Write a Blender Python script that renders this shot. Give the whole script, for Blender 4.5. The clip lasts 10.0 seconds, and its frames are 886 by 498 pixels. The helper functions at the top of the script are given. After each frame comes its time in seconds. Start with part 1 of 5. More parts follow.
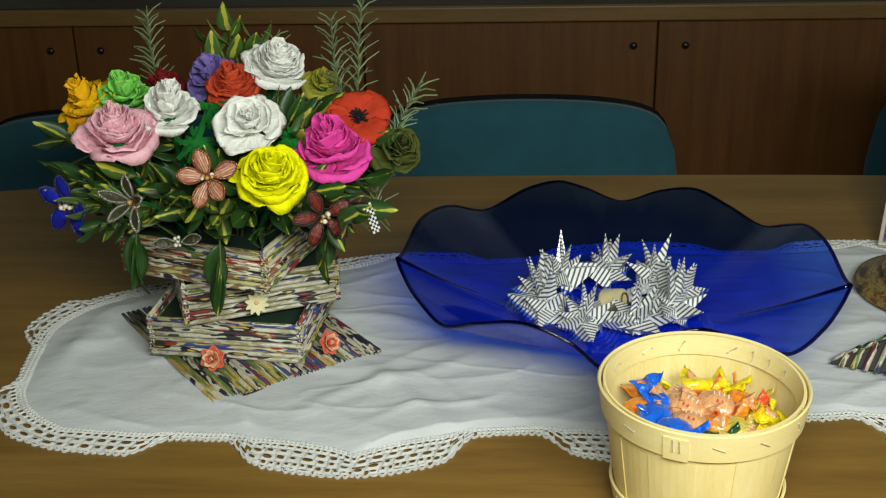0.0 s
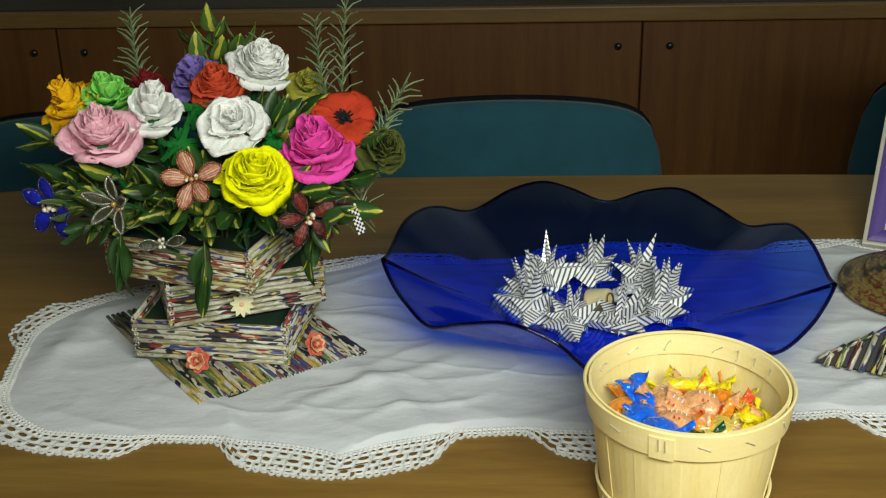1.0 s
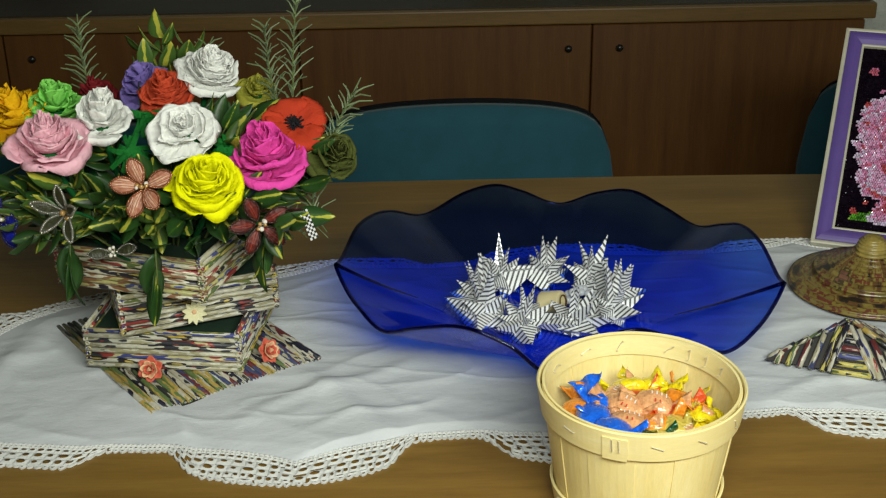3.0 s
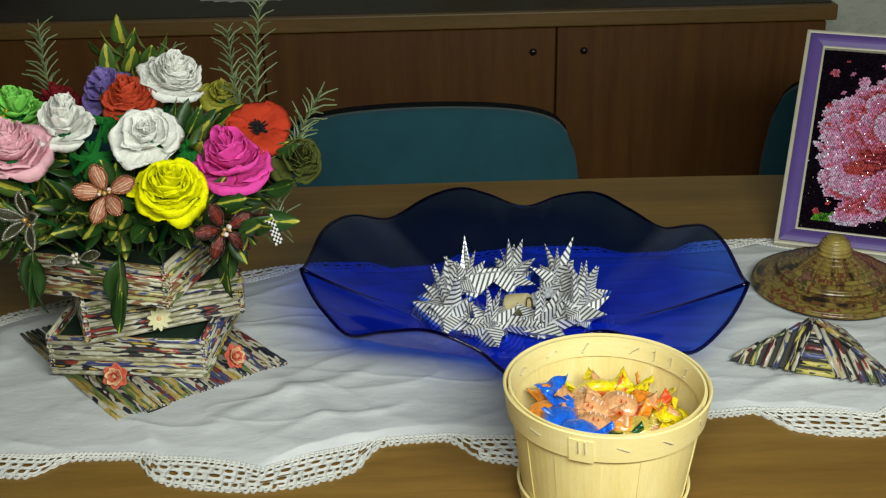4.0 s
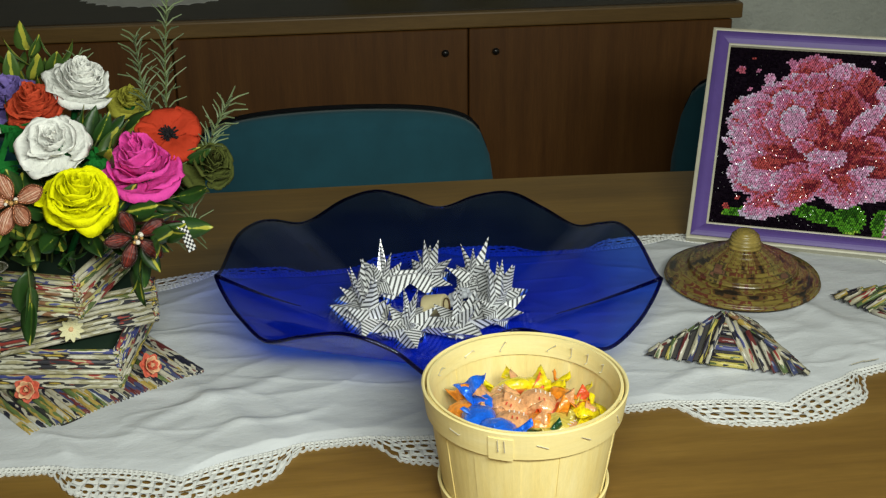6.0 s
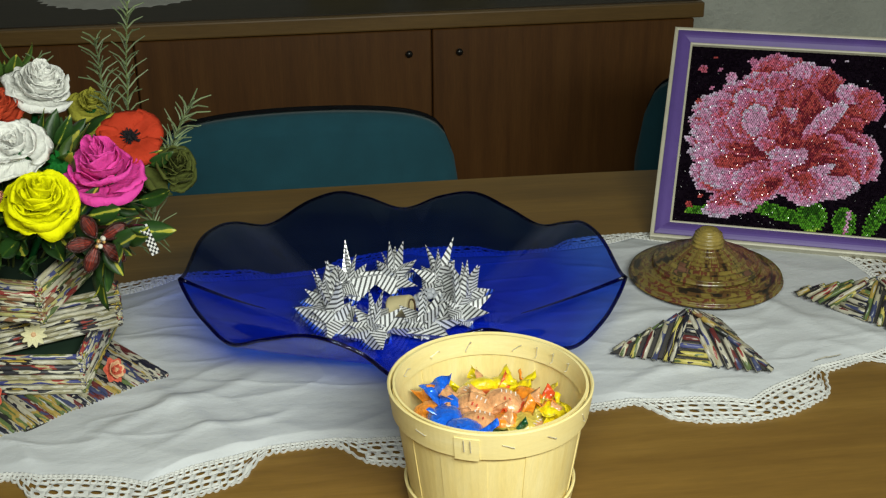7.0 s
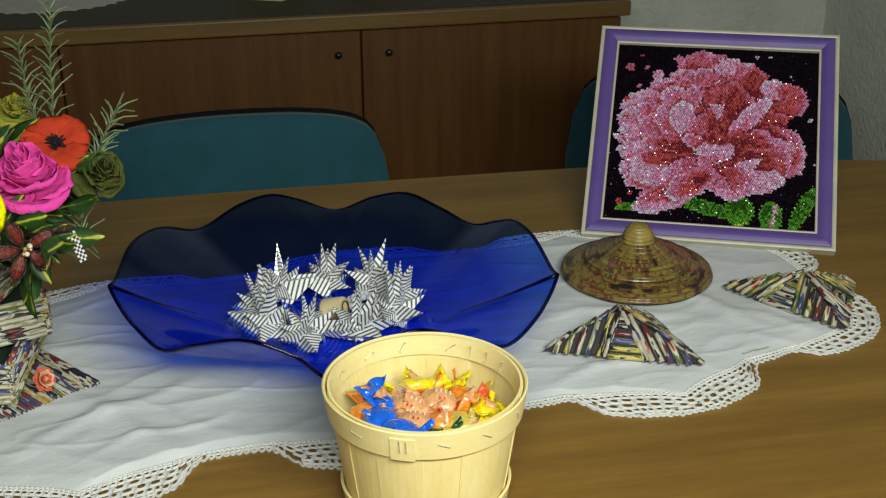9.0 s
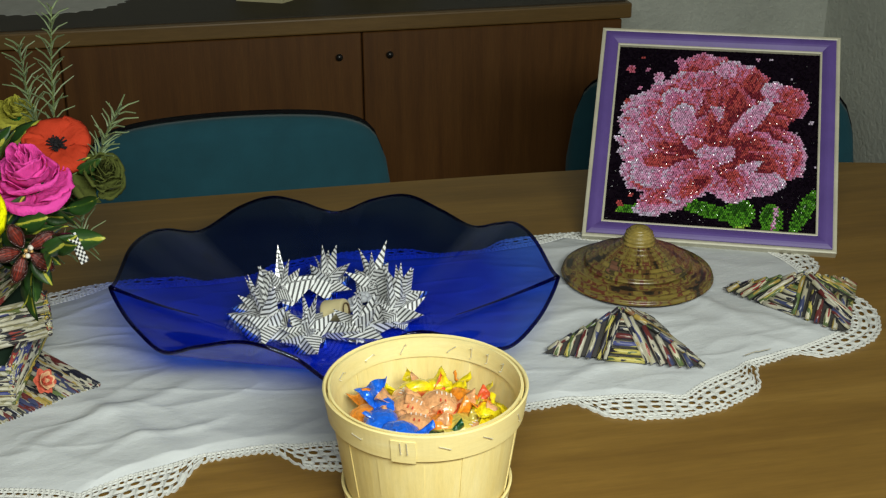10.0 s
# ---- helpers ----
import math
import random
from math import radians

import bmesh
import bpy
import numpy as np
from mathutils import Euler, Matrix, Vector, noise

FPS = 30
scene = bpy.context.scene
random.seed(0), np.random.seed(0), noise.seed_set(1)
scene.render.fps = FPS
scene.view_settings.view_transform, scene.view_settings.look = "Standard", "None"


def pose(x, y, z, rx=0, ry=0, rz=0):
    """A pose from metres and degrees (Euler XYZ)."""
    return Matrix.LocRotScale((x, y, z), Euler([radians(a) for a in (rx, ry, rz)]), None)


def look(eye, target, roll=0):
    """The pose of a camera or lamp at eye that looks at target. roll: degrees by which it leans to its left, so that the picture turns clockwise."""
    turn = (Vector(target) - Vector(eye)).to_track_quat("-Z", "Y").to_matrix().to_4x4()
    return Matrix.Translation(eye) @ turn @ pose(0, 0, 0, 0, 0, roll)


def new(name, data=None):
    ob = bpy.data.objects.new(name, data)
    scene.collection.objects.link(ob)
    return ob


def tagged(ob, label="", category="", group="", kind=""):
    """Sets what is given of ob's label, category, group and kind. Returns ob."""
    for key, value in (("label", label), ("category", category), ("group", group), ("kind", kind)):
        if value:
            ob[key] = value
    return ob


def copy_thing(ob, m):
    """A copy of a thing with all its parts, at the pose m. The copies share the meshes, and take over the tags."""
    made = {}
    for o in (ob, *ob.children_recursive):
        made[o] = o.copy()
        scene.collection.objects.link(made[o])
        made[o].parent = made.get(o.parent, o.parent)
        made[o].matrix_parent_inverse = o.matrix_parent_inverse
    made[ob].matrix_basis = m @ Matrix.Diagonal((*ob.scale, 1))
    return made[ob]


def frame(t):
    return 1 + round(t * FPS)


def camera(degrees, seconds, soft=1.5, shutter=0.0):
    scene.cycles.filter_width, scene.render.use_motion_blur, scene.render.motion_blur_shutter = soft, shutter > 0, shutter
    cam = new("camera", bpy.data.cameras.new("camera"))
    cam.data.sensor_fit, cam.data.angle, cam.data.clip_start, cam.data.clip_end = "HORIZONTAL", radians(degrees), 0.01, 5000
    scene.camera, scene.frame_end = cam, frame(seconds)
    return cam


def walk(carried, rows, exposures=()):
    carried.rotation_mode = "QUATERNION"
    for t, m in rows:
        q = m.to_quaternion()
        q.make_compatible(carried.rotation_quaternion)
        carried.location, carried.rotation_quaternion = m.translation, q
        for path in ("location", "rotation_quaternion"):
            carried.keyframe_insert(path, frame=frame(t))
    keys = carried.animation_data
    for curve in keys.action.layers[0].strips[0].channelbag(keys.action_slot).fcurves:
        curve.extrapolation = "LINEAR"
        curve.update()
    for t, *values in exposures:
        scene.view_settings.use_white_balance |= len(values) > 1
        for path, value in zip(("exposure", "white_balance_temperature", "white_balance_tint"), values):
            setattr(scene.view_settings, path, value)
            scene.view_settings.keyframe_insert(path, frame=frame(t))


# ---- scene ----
TABLE = 0.75  # height of the table top
cam = camera(38.50, 10.0, soft=1.25)
# seconds, eye x, y, height over the table, turn to the right, tilt down, lean
ROWS = [
    (0.0, -0.0020, 0.0481, 0.6038, -2.590, 24.467, -1.234),
    (0.5, -0.0017, 0.0484, 0.6036, -2.328, 24.456, -1.233),
    (1.0, -0.0014, 0.0485, 0.6029, -1.894, 24.417, -1.181),
    (1.5, -0.0003, 0.0477, 0.6036, -1.335, 24.409, -1.170),
    (2.0, -0.0003, 0.0485, 0.6035, -0.785, 24.410, -1.114),
    (2.5, -0.0002, 0.0476, 0.6041, -0.260, 24.377, -1.081),
    (4.0, 0.0031, 0.0472, 0.6049, 1.918, 24.197, -0.919),
    (4.5, 0.0024, 0.0472, 0.6048, 2.942, 24.150, -0.847),
    (5.0, 0.0040, 0.0470, 0.6042, 4.007, 24.131, -0.783),
    (5.5, 0.0044, 0.0469, 0.6045, 4.966, 24.139, -0.705),
    (6.0, 0.0056, 0.0470, 0.6044, 5.953, 24.144, -0.646),
    (7.5, 0.0079, 0.0463, 0.6048, 8.559, 24.133, -0.464),
    (8.0, 0.0086, 0.0462, 0.6051, 9.622, 24.153, -0.397),
    (8.5, 0.0087, 0.0456, 0.6049, 10.286, 24.144, -0.361),
    (9.0, 0.0089, 0.0454, 0.6050, 10.855, 24.131, -0.309),
    (9.5, 0.0091, 0.0452, 0.6049, 10.887, 24.082, -0.322),
    (10.0, 0.0085, 0.0456, 0.6049, 10.838, 24.036, -0.266),
]
walk(cam, [(t, pose(x, y, TABLE + z, 90 - tilt, 0, -turn) @ pose(0, 0, 0, 0, 0, lean)) for t, x, y, z, turn, tilt, lean in ROWS],
     exposures=[(0.0, 0.0), (10.0, 0.0)])
# ---- light ----
world = bpy.data.worlds.new("room_air")
scene.world = world
world.use_nodes = True
world.node_tree.nodes["Background"].inputs["Color"].default_value = (0.6, 0.75, 1.0, 1)
world.node_tree.nodes["Background"].inputs["Strength"].default_value = 0.008


def area_lamp(name, eye, target, size_x, size_y, watts, colour):
    d = bpy.data.lights.new(name, "AREA")
    d.shape, d.size, d.size_y, d.energy, d.color = "RECTANGLE", size_x, size_y, watts, colour
    ob = new(name, d)
    ob.matrix_world = look(eye, target)
    return ob


# main light, added just above the camera; no fixture is seen or built
area_lamp("ceiling_lamp_light", (0.24, 0.14, 1.48), (0.14, 1.0, 0.75), 0.80, 0.16, 16.6, (0.95, 1.0, 0.89))


# ---- materials ----
def _nodes(name):
    m = bpy.data.materials.new(name)
    m.use_nodes = True
    nt = m.node_tree
    return m, nt, nt.nodes["Principled BSDF"]


def _ramp(nt, fac, stops, hard=False):
    r = nt.nodes.new("ShaderNodeValToRGB")
    if hard:
        r.color_ramp.interpolation = "CONSTANT"
    els = r.color_ramp.elements
    while len(els) < len(stops):
        els.new(0.5)
    for e, (p, c) in zip(els, stops):
        e.position, e.color = p, (*c, 1)
    nt.links.new(fac, r.inputs["Fac"])
    return r.outputs["Color"]


def _noise(nt, scale, detail=4, stretch=(1, 1, 1), rough=0.6, coord="Object", offset=None):
    tc, mp, n = (nt.nodes.new(k) for k in ("ShaderNodeTexCoord", "ShaderNodeMapping", "ShaderNodeTexNoise"))
    mp.inputs["Scale"].default_value = stretch
    n.inputs["Scale"].default_value, n.inputs["Detail"].default_value, n.inputs["Roughness"].default_value = scale, detail, rough
    nt.links.new(tc.outputs[coord], mp.inputs["Vector"])
    if offset is not None:
        nt.links.new(offset, mp.inputs["Location"])
    nt.links.new(mp.outputs["Vector"], n.inputs["Vector"])
    return n.outputs["Fac"]


def _bump(nt, bsdf, height, strength, distance):
    b = nt.nodes.new("ShaderNodeBump")
    b.inputs["Strength"].default_value, b.inputs["Distance"].default_value = strength, distance
    nt.links.new(height, b.inputs["Height"])
    nt.links.new(b.outputs["Normal"], bsdf.inputs["Normal"])


def _random(nt):
    return nt.nodes.new("ShaderNodeObjectInfo").outputs["Random"]


def _shade(nt, colour, fac, lo, hi):
    """colour multiplied by a grey between lo and hi."""
    mr, mx = nt.nodes.new("ShaderNodeMapRange"), nt.nodes.new("ShaderNodeMix")
    mr.inputs["To Min"].default_value, mr.inputs["To Max"].default_value = lo, hi
    nt.links.new(fac, mr.inputs["Value"])
    mx.data_type, mx.blend_type = "RGBA", "MULTIPLY"
    mx.inputs["Factor"].default_value = 1
    nt.links.new(colour, mx.inputs["A"])
    nt.links.new(mr.outputs["Result"], mx.inputs["B"])
    return mx.outputs["Result"]


def plain(name, colour, rough=0.6, vary=0.15, grain=300.0, bump=0.15, metal=0.0, sheen=0.0, per_object=0.0, spec=0.5, depth=0.0006, patch=25.0):
    """A surface of one main colour, with blotches, fine grain and relief."""
    m, nt, b = _nodes(name)
    big, fine = _noise(nt, patch, 3), _noise(nt, grain, 4)
    lo, hi = [c * (1 - vary) for c in colour], [min(1, c * (1 + vary)) for c in colour]
    c = _ramp(nt, big, [(0.3, lo), (0.7, hi)])
    c = _shade(nt, c, fine, 1 - vary * 0.7, 1 + vary * 0.7)
    if per_object:
        c = _shade(nt, c, _random(nt), 1 - per_object, 1 + per_object)
    nt.links.new(c, b.inputs["Base Color"])
    b.inputs["Roughness"].default_value, b.inputs["Metallic"].default_value = rough, metal
    b.inputs["Specular IOR Level"].default_value = spec
    b.inputs["Sheen Weight"].default_value = sheen
    if bump:
        _bump(nt, b, fine, bump, depth)
    return m


def wood(name, stops, rough, scale=6.0, stretch=(1, 14, 14), bump=0.08, coat=0.0, spec=0.5, lines=1.0):
    m, nt, b = _nodes(name)
    broad, fine = _noise(nt, scale, 5, stretch, 0.55), _noise(nt, scale * 9, 4, stretch, 0.7)
    cloud = _noise(nt, 2.5, 3)
    c = _ramp(nt, broad, stops)
    c = _shade(nt, c, fine, 1 - 0.38 * lines, 1 + 0.32 * lines)
    c = _shade(nt, c, cloud, 0.8, 1.18)
    nt.links.new(c, b.inputs["Base Color"])
    b.inputs["Roughness"].default_value, b.inputs["Coat Weight"].default_value = rough, coat
    b.inputs["Specular IOR Level"].default_value = spec
    _bump(nt, b, fine, bump, 0.0004)
    return m


M_TABLE = wood("table_wood", [(0.25, (0.165, 0.088, 0.018)), (0.5, (0.215, 0.118, 0.024)), (0.75, (0.285, 0.163, 0.036))], 0.40, 3.2, (1, 11, 11), spec=0.28, lines=0.75)
M_TABLE_EDGE = wood("table_edge_wood", [(0.3, (0.14, 0.065, 0.02)), (0.7, (0.2, 0.1, 0.035))], 0.45, 5.0, (1, 16, 16))
M_CAB = wood("cabinet_veneer", [(0.25, (0.088, 0.032, 0.0058)), (0.5, (0.122, 0.047, 0.009)), (0.8, (0.150, 0.063, 0.0135))], 0.42, 5.0, (9, 9, 0.5))
M_CAB_TOP = wood("cabinet_top_veneer", [(0.25, (0.14, 0.075, 0.02)), (0.75, (0.2, 0.115, 0.035))], 0.4, 5.0, (0.6, 9, 9))
M_CAB_DARK = wood("cabinet_top_dark", [(0.25, (0.018, 0.011, 0.005)), (0.75, (0.032, 0.020, 0.009))], 0.6, 5.0, (0.6, 9, 9))
M_KNOB = plain("black_knob", (0.012, 0.01, 0.009), 0.3, 0.2, bump=0)
M_GAP = plain("dark_gap", (0.01, 0.006, 0.004), 0.9, 0.1, bump=0)
M_CHAIR = plain("teal_upholstery", (0.010, 0.072, 0.102), 0.95, 0.10, 900, 0.5, sheen=0.1, depth=0.0008)
M_CHAIR_SHELL = plain("black_plastic", (0.006, 0.006, 0.008), 0.85, 0.2, 200, 0.1, spec=0.1)
M_STEEL = plain("black_steel", (0.02, 0.02, 0.022), 0.4, 0.1, 200, 0.05, metal=0.6)
M_WALL = plain("rough_plaster", (0.74, 0.76, 0.70), 0.95, 0.10, 75, 0.8, depth=0.007, patch=6)
M_CEIL = plain("ceiling_paint", (0.4, 0.4, 0.38), 0.95, 0.05, 60, 0.2)
M_FLOOR = plain("floor_tile", (0.12, 0.095, 0.07), 0.5, 0.2, 30, 0.1)


def linen():
    m, nt, b = _nodes("white_linen")
    weave, crumple, soft = _noise(nt, 1500, 2), _noise(nt, 28, 6, (1, 1.8, 1), 0.62), _noise(nt, 9, 3)
    c = _shade(nt, _ramp(nt, soft, [(0.3, (0.60, 0.62, 0.65)), (0.7, (0.64, 0.66, 0.69))]), weave, 0.94, 1.04)
    nt.links.new(c, b.inputs["Base Color"])
    b.inputs["Roughness"].default_value, b.inputs["Specular IOR Level"].default_value = 0.95, 0.2
    b1 = nt.nodes.new("ShaderNodeBump")
    b1.inputs["Strength"].default_value, b1.inputs["Distance"].default_value = 0.4, 0.004
    nt.links.new(crumple, b1.inputs["Height"])
    b2 = nt.nodes.new("ShaderNodeBump")
    b2.inputs["Strength"].default_value, b2.inputs["Distance"].default_value = 0.3, 0.0005
    nt.links.new(weave, b2.inputs["Height"])
    nt.links.new(b1.outputs["Normal"], b2.inputs["Normal"])
    nt.links.new(b2.outputs["Normal"], b.inputs["Normal"])
    return m


M_CLOTH = linen()
M_LACE = plain("white_crochet_cotton", (0.72, 0.72, 0.70), 0.95, 0.08, 1800, 0.8, depth=0.0008)
M_THREAD = plain("seam_thread", (0.62, 0.63, 0.66), 0.95, 0.1, 900, 0.4)
M_VENEER = wood("basket_veneer", [(0.25, (0.80, 0.63, 0.24)), (0.5, (0.86, 0.71, 0.31)), (0.8, (0.89, 0.77, 0.40))], 0.55, 14.0, (6, 6, 0.6), 0.12, lines=0.35)
M_VENEER_H = wood("basket_hoop_veneer", [(0.25, (0.82, 0.67, 0.28)), (0.6, (0.87, 0.74, 0.36)), (0.85, (0.90, 0.79, 0.45))], 0.55, 14.0, (1.2, 1.2, 7), 0.12, lines=0.3)
M_STAPLE = plain("steel_staple", (0.72, 0.68, 0.55), 0.4, 0.1, bump=0, metal=0.5)


def blue_glass(name, lo, hi):
    m, nt, b = _nodes(name)
    out = nt.nodes["Material Output"]
    nt.nodes.remove(b)
    tr, gl, mx, fr = (nt.nodes.new(k) for k in ("ShaderNodeBsdfTransparent", "ShaderNodeBsdfGlossy", "ShaderNodeMixShader", "ShaderNodeLayerWeight"))
    tint = _ramp(nt, _noise(nt, 9, 2), [(0.3, lo), (0.7, hi)])
    nt.links.new(tint, tr.inputs["Color"])
    gl.inputs["Roughness"].default_value = 0.06
    gl.inputs["Color"].default_value = (0.85, 0.9, 1, 1)
    fr.inputs["Blend"].default_value = 0.5
    pw, ad = nt.nodes.new("ShaderNodeMath"), nt.nodes.new("ShaderNodeMath")
    pw.operation, pw.inputs[1].default_value = "POWER", 3.5
    ad.operation, ad.inputs[1].default_value, ad.inputs[2].default_value = "MULTIPLY_ADD", 0.34, 0.034
    nt.links.new(fr.outputs["Facing"], pw.inputs[0])
    nt.links.new(pw.outputs[0], ad.inputs[0])
    nt.links.new(ad.outputs[0], mx.inputs["Fac"])
    nt.links.new(tr.outputs["BSDF"], mx.inputs[1])
    nt.links.new(gl.outputs["BSDF"], mx.inputs[2])
    nt.links.new(mx.outputs["Shader"], out.inputs["Surface"])
    return m


M_BLUE = blue_glass("cobalt_glass", (0.16, 0.31, 0.87), (0.28, 0.46, 0.97))
M_BLUE_DEEP = blue_glass("thick_cobalt_glass", (0.04, 0.06, 0.32), (0.06, 0.09, 0.40))


# ---- mesh helpers ----
def mesh_ob(name, bm, material, smooth=False):
    me = bpy.data.meshes.new(name)
    bmesh.ops.recalc_face_normals(bm, faces=bm.faces)
    bm.to_mesh(me)
    bm.free()
    if smooth:
        me.polygons.foreach_set("use_smooth", [True] * len(me.polygons))
    me.materials.append(material)
    return new(name, me)


def part(name, bm, material, parent, label="", smooth=False, at=None):
    ob = mesh_ob(name, bm, material, smooth)
    ob.parent = parent
    if at is not None:
        ob.matrix_basis = at
    return tagged(ob, label) if label else ob


def share(name, source, parent, at):
    """Another piece on the same mesh."""
    ob = new(name, source.data)
    ob.parent = parent
    ob.matrix_basis = at
    return ob


def thing(name, label, category, at, group="", kind=""):
    ob = new(name)
    ob.empty_display_size = 0.02
    ob.matrix_basis = at
    return tagged(ob, label, category, group, kind)


def box(bm, x0, y0, z0, x1, y1, z1, bevel=0.0, seg=2):
    r = bmesh.ops.create_cube(bm, size=1)
    vs = r["verts"]
    bmesh.ops.scale(bm, verts=vs, vec=(x1 - x0, y1 - y0, z1 - z0))
    bmesh.ops.translate(bm, verts=vs, vec=((x0 + x1) / 2, (y0 + y1) / 2, (z0 + z1) / 2))
    if bevel:
        es = list({e for v in vs for e in v.link_edges})
        bmesh.ops.bevel(bm, geom=es, offset=bevel, segments=seg, affect="EDGES", profile=0.5)
    return bm


def boxed(*a, **k):
    return box(bmesh.new(), *a, **k)


def lathe(profile, n=48, closed=False):
    """A turned body: profile of (radius, height)."""
    bm = bmesh.new()
    rings = []
    for r, z in profile:
        if r < 1e-6:
            rings.append([bm.verts.new((0, 0, z))])
        else:
            rings.append([bm.verts.new((r * math.cos(2 * math.pi * i / n), r * math.sin(2 * math.pi * i / n), z)) for i in range(n)])
    pairs = list(zip(rings, rings[1:]))
    if closed:
        pairs.append((rings[-1], rings[0]))
    for a, b in pairs:
        for i in range(n):
            j = (i + 1) % n
            if len(a) == 1 and len(b) > 1:
                bm.faces.new((a[0], b[i], b[j]))
            elif len(b) == 1 and len(a) > 1:
                bm.faces.new((a[i], a[j], b[0]))
            elif len(a) > 1:
                bm.faces.new((a[i], a[j], b[j], b[i]))
    return bm


def tube(bm, points, radius, n=6, taper=1.0, caps=True):
    """A round bar along points; the radius runs to radius * taper."""
    pts = [Vector(p) for p in points]
    rings = []
    side = None
    for i, p in enumerate(pts):
        d = (pts[min(i + 1, len(pts) - 1)] - pts[max(i - 1, 0)]).normalized()
        if side is None:
            side = d.orthogonal().normalized()
        else:
            side = (side - d * side.dot(d))
            side = side.normalized() if side.length > 1e-6 else d.orthogonal().normalized()
        up = d.cross(side)
        r = radius * (1 + (taper - 1) * i / (len(pts) - 1))
        rings.append([bm.verts.new(p + r * (math.cos(2 * math.pi * k / n) * side + math.sin(2 * math.pi * k / n) * up)) for k in range(n)])
    for a, b in zip(rings, rings[1:]):
        for k in range(n):
            bm.faces.new((a[k], a[(k + 1) % n], b[(k + 1) % n], b[k]))
    if caps:
        bm.faces.new(rings[0][::-1])
        bm.faces.new(rings[-1])
    return bm


def extrude_outline(pts, z0, z1):
    bm = bmesh.new()
    lo = [bm.verts.new((x, y, z0)) for x, y in pts]
    hi = [bm.verts.new((x, y, z1)) for x, y in pts]
    n = len(pts)
    for i in range(n):
        bm.faces.new((lo[i], lo[(i + 1) % n], hi[(i + 1) % n], hi[i]))
    bm.faces.new(hi)
    bm.faces.new(lo[::-1])
    return bm


def sheet(f, nu, nv, wrap=False):
    """A grid of f(u, v) with u and v from 0 to 1."""
    bm = bmesh.new()
    g = [[bm.verts.new(f(i / nu, j / nv)) for j in range(nv + 1)] for i in range(nu if wrap else nu + 1)]
    for i in range(nu):
        for j in range(nv):
            a, b = g[i], g[(i + 1) % len(g)]
            bm.faces.new((a[j], b[j], b[j + 1], a[j + 1]))
    return bm


def thicken(bm, d):
    """A second skin d behind each point, and walls along the open edges."""
    bm.normal_update()
    vs, fs = list(bm.verts), list(bm.faces)
    rim = [(l.vert, l.link_loop_next.vert) for f in fs for l in f.loops if len(l.edge.link_faces) == 1]
    twin = {v: bm.verts.new(v.co - v.normal * d) for v in vs}
    for f in fs:
        bm.faces.new([twin[v] for v in reversed(f.verts)])
    for a, b in rim:
        bm.faces.new((b, a, twin[a], twin[b]))
    return bm
# ---- setting ----
def slab(name, kind_label, material, *a, category="wall"):
    ob = mesh_ob(name, boxed(*a), material)
    return tagged(ob, kind_label, category, kind="structure")


slab("floor", "dark tiled floor under the table and cabinet", M_FLOOR, -2.6, -2.2, -0.1, 1.6, 2.8, 0.0, category="floor")
slab("ceiling", "plain painted ceiling over the room", M_CEIL, -2.6, -2.2, 2.7, 1.6, 2.8, 2.8, category="ceiling")
slab("wall_north", "rough grey plaster wall behind the cabinet", M_WALL, -2.6, 2.7, 0, 1.413, 2.85, 2.7)
slab("wall_east", "rough grey plaster side wall beside the table", M_WALL, 1.413, -2.2, 0, 1.55, 2.85, 2.7)
slab("wall_west", "plain plaster wall closing the room", M_WALL, -2.75, -2.2, 0, -2.6, 2.85, 2.7)
slab("wall_south", "plain plaster wall closing the room", M_WALL, -2.75, -2.35, 0, 1.55, -2.2, 2.7)


# ---- table ----
def table_outline():
    pts = []
    cx, cy, a, b = 0.10, 0.93, 1.22, 0.675
    for i in range(160):
        t = 2 * math.pi * i / 160
        c, s = math.cos(t), math.sin(t)
        pts.append((cx + a * math.copysign(abs(c) ** 0.62, c), cy + b * math.copysign(abs(s) ** 0.62, s)))
    return pts


def build_table():
    t = thing("meeting_table", "large oval meeting table with a brown wood grain top", "table", pose(0, 0, 0))
    bm = extrude_outline(table_outline(), TABLE - 0.028, TABLE)
    rim = [e for e in bm.edges if abs(e.verts[0].co.z - e.verts[1].co.z) < 1e-5]
    bmesh.ops.bevel(bm, geom=rim, offset=0.004, segments=2, affect="EDGES", profile=0.5)
    part("tabletop", bm, M_TABLE, t)
    for x in (-0.6, 0.8):
        part("leg", boxed(x - 0.04, 0.65, 0.02, x + 0.04, 1.2, TABLE - 0.03, bevel=0.006), M_TABLE_EDGE, t)
        part("foot", boxed(x - 0.05, 0.5, 0, x + 0.05, 1.35, 0.03, bevel=0.006), M_STEEL, t)
    part("modesty_panel", boxed(-0.56, 0.915, 0.3, 0.76, 0.935, TABLE - 0.03), M_TABLE_EDGE, t)


build_table()

# ---- cabinet ----
CAB_Y, CAB_TOP = 2.25, TABLE + 0.07


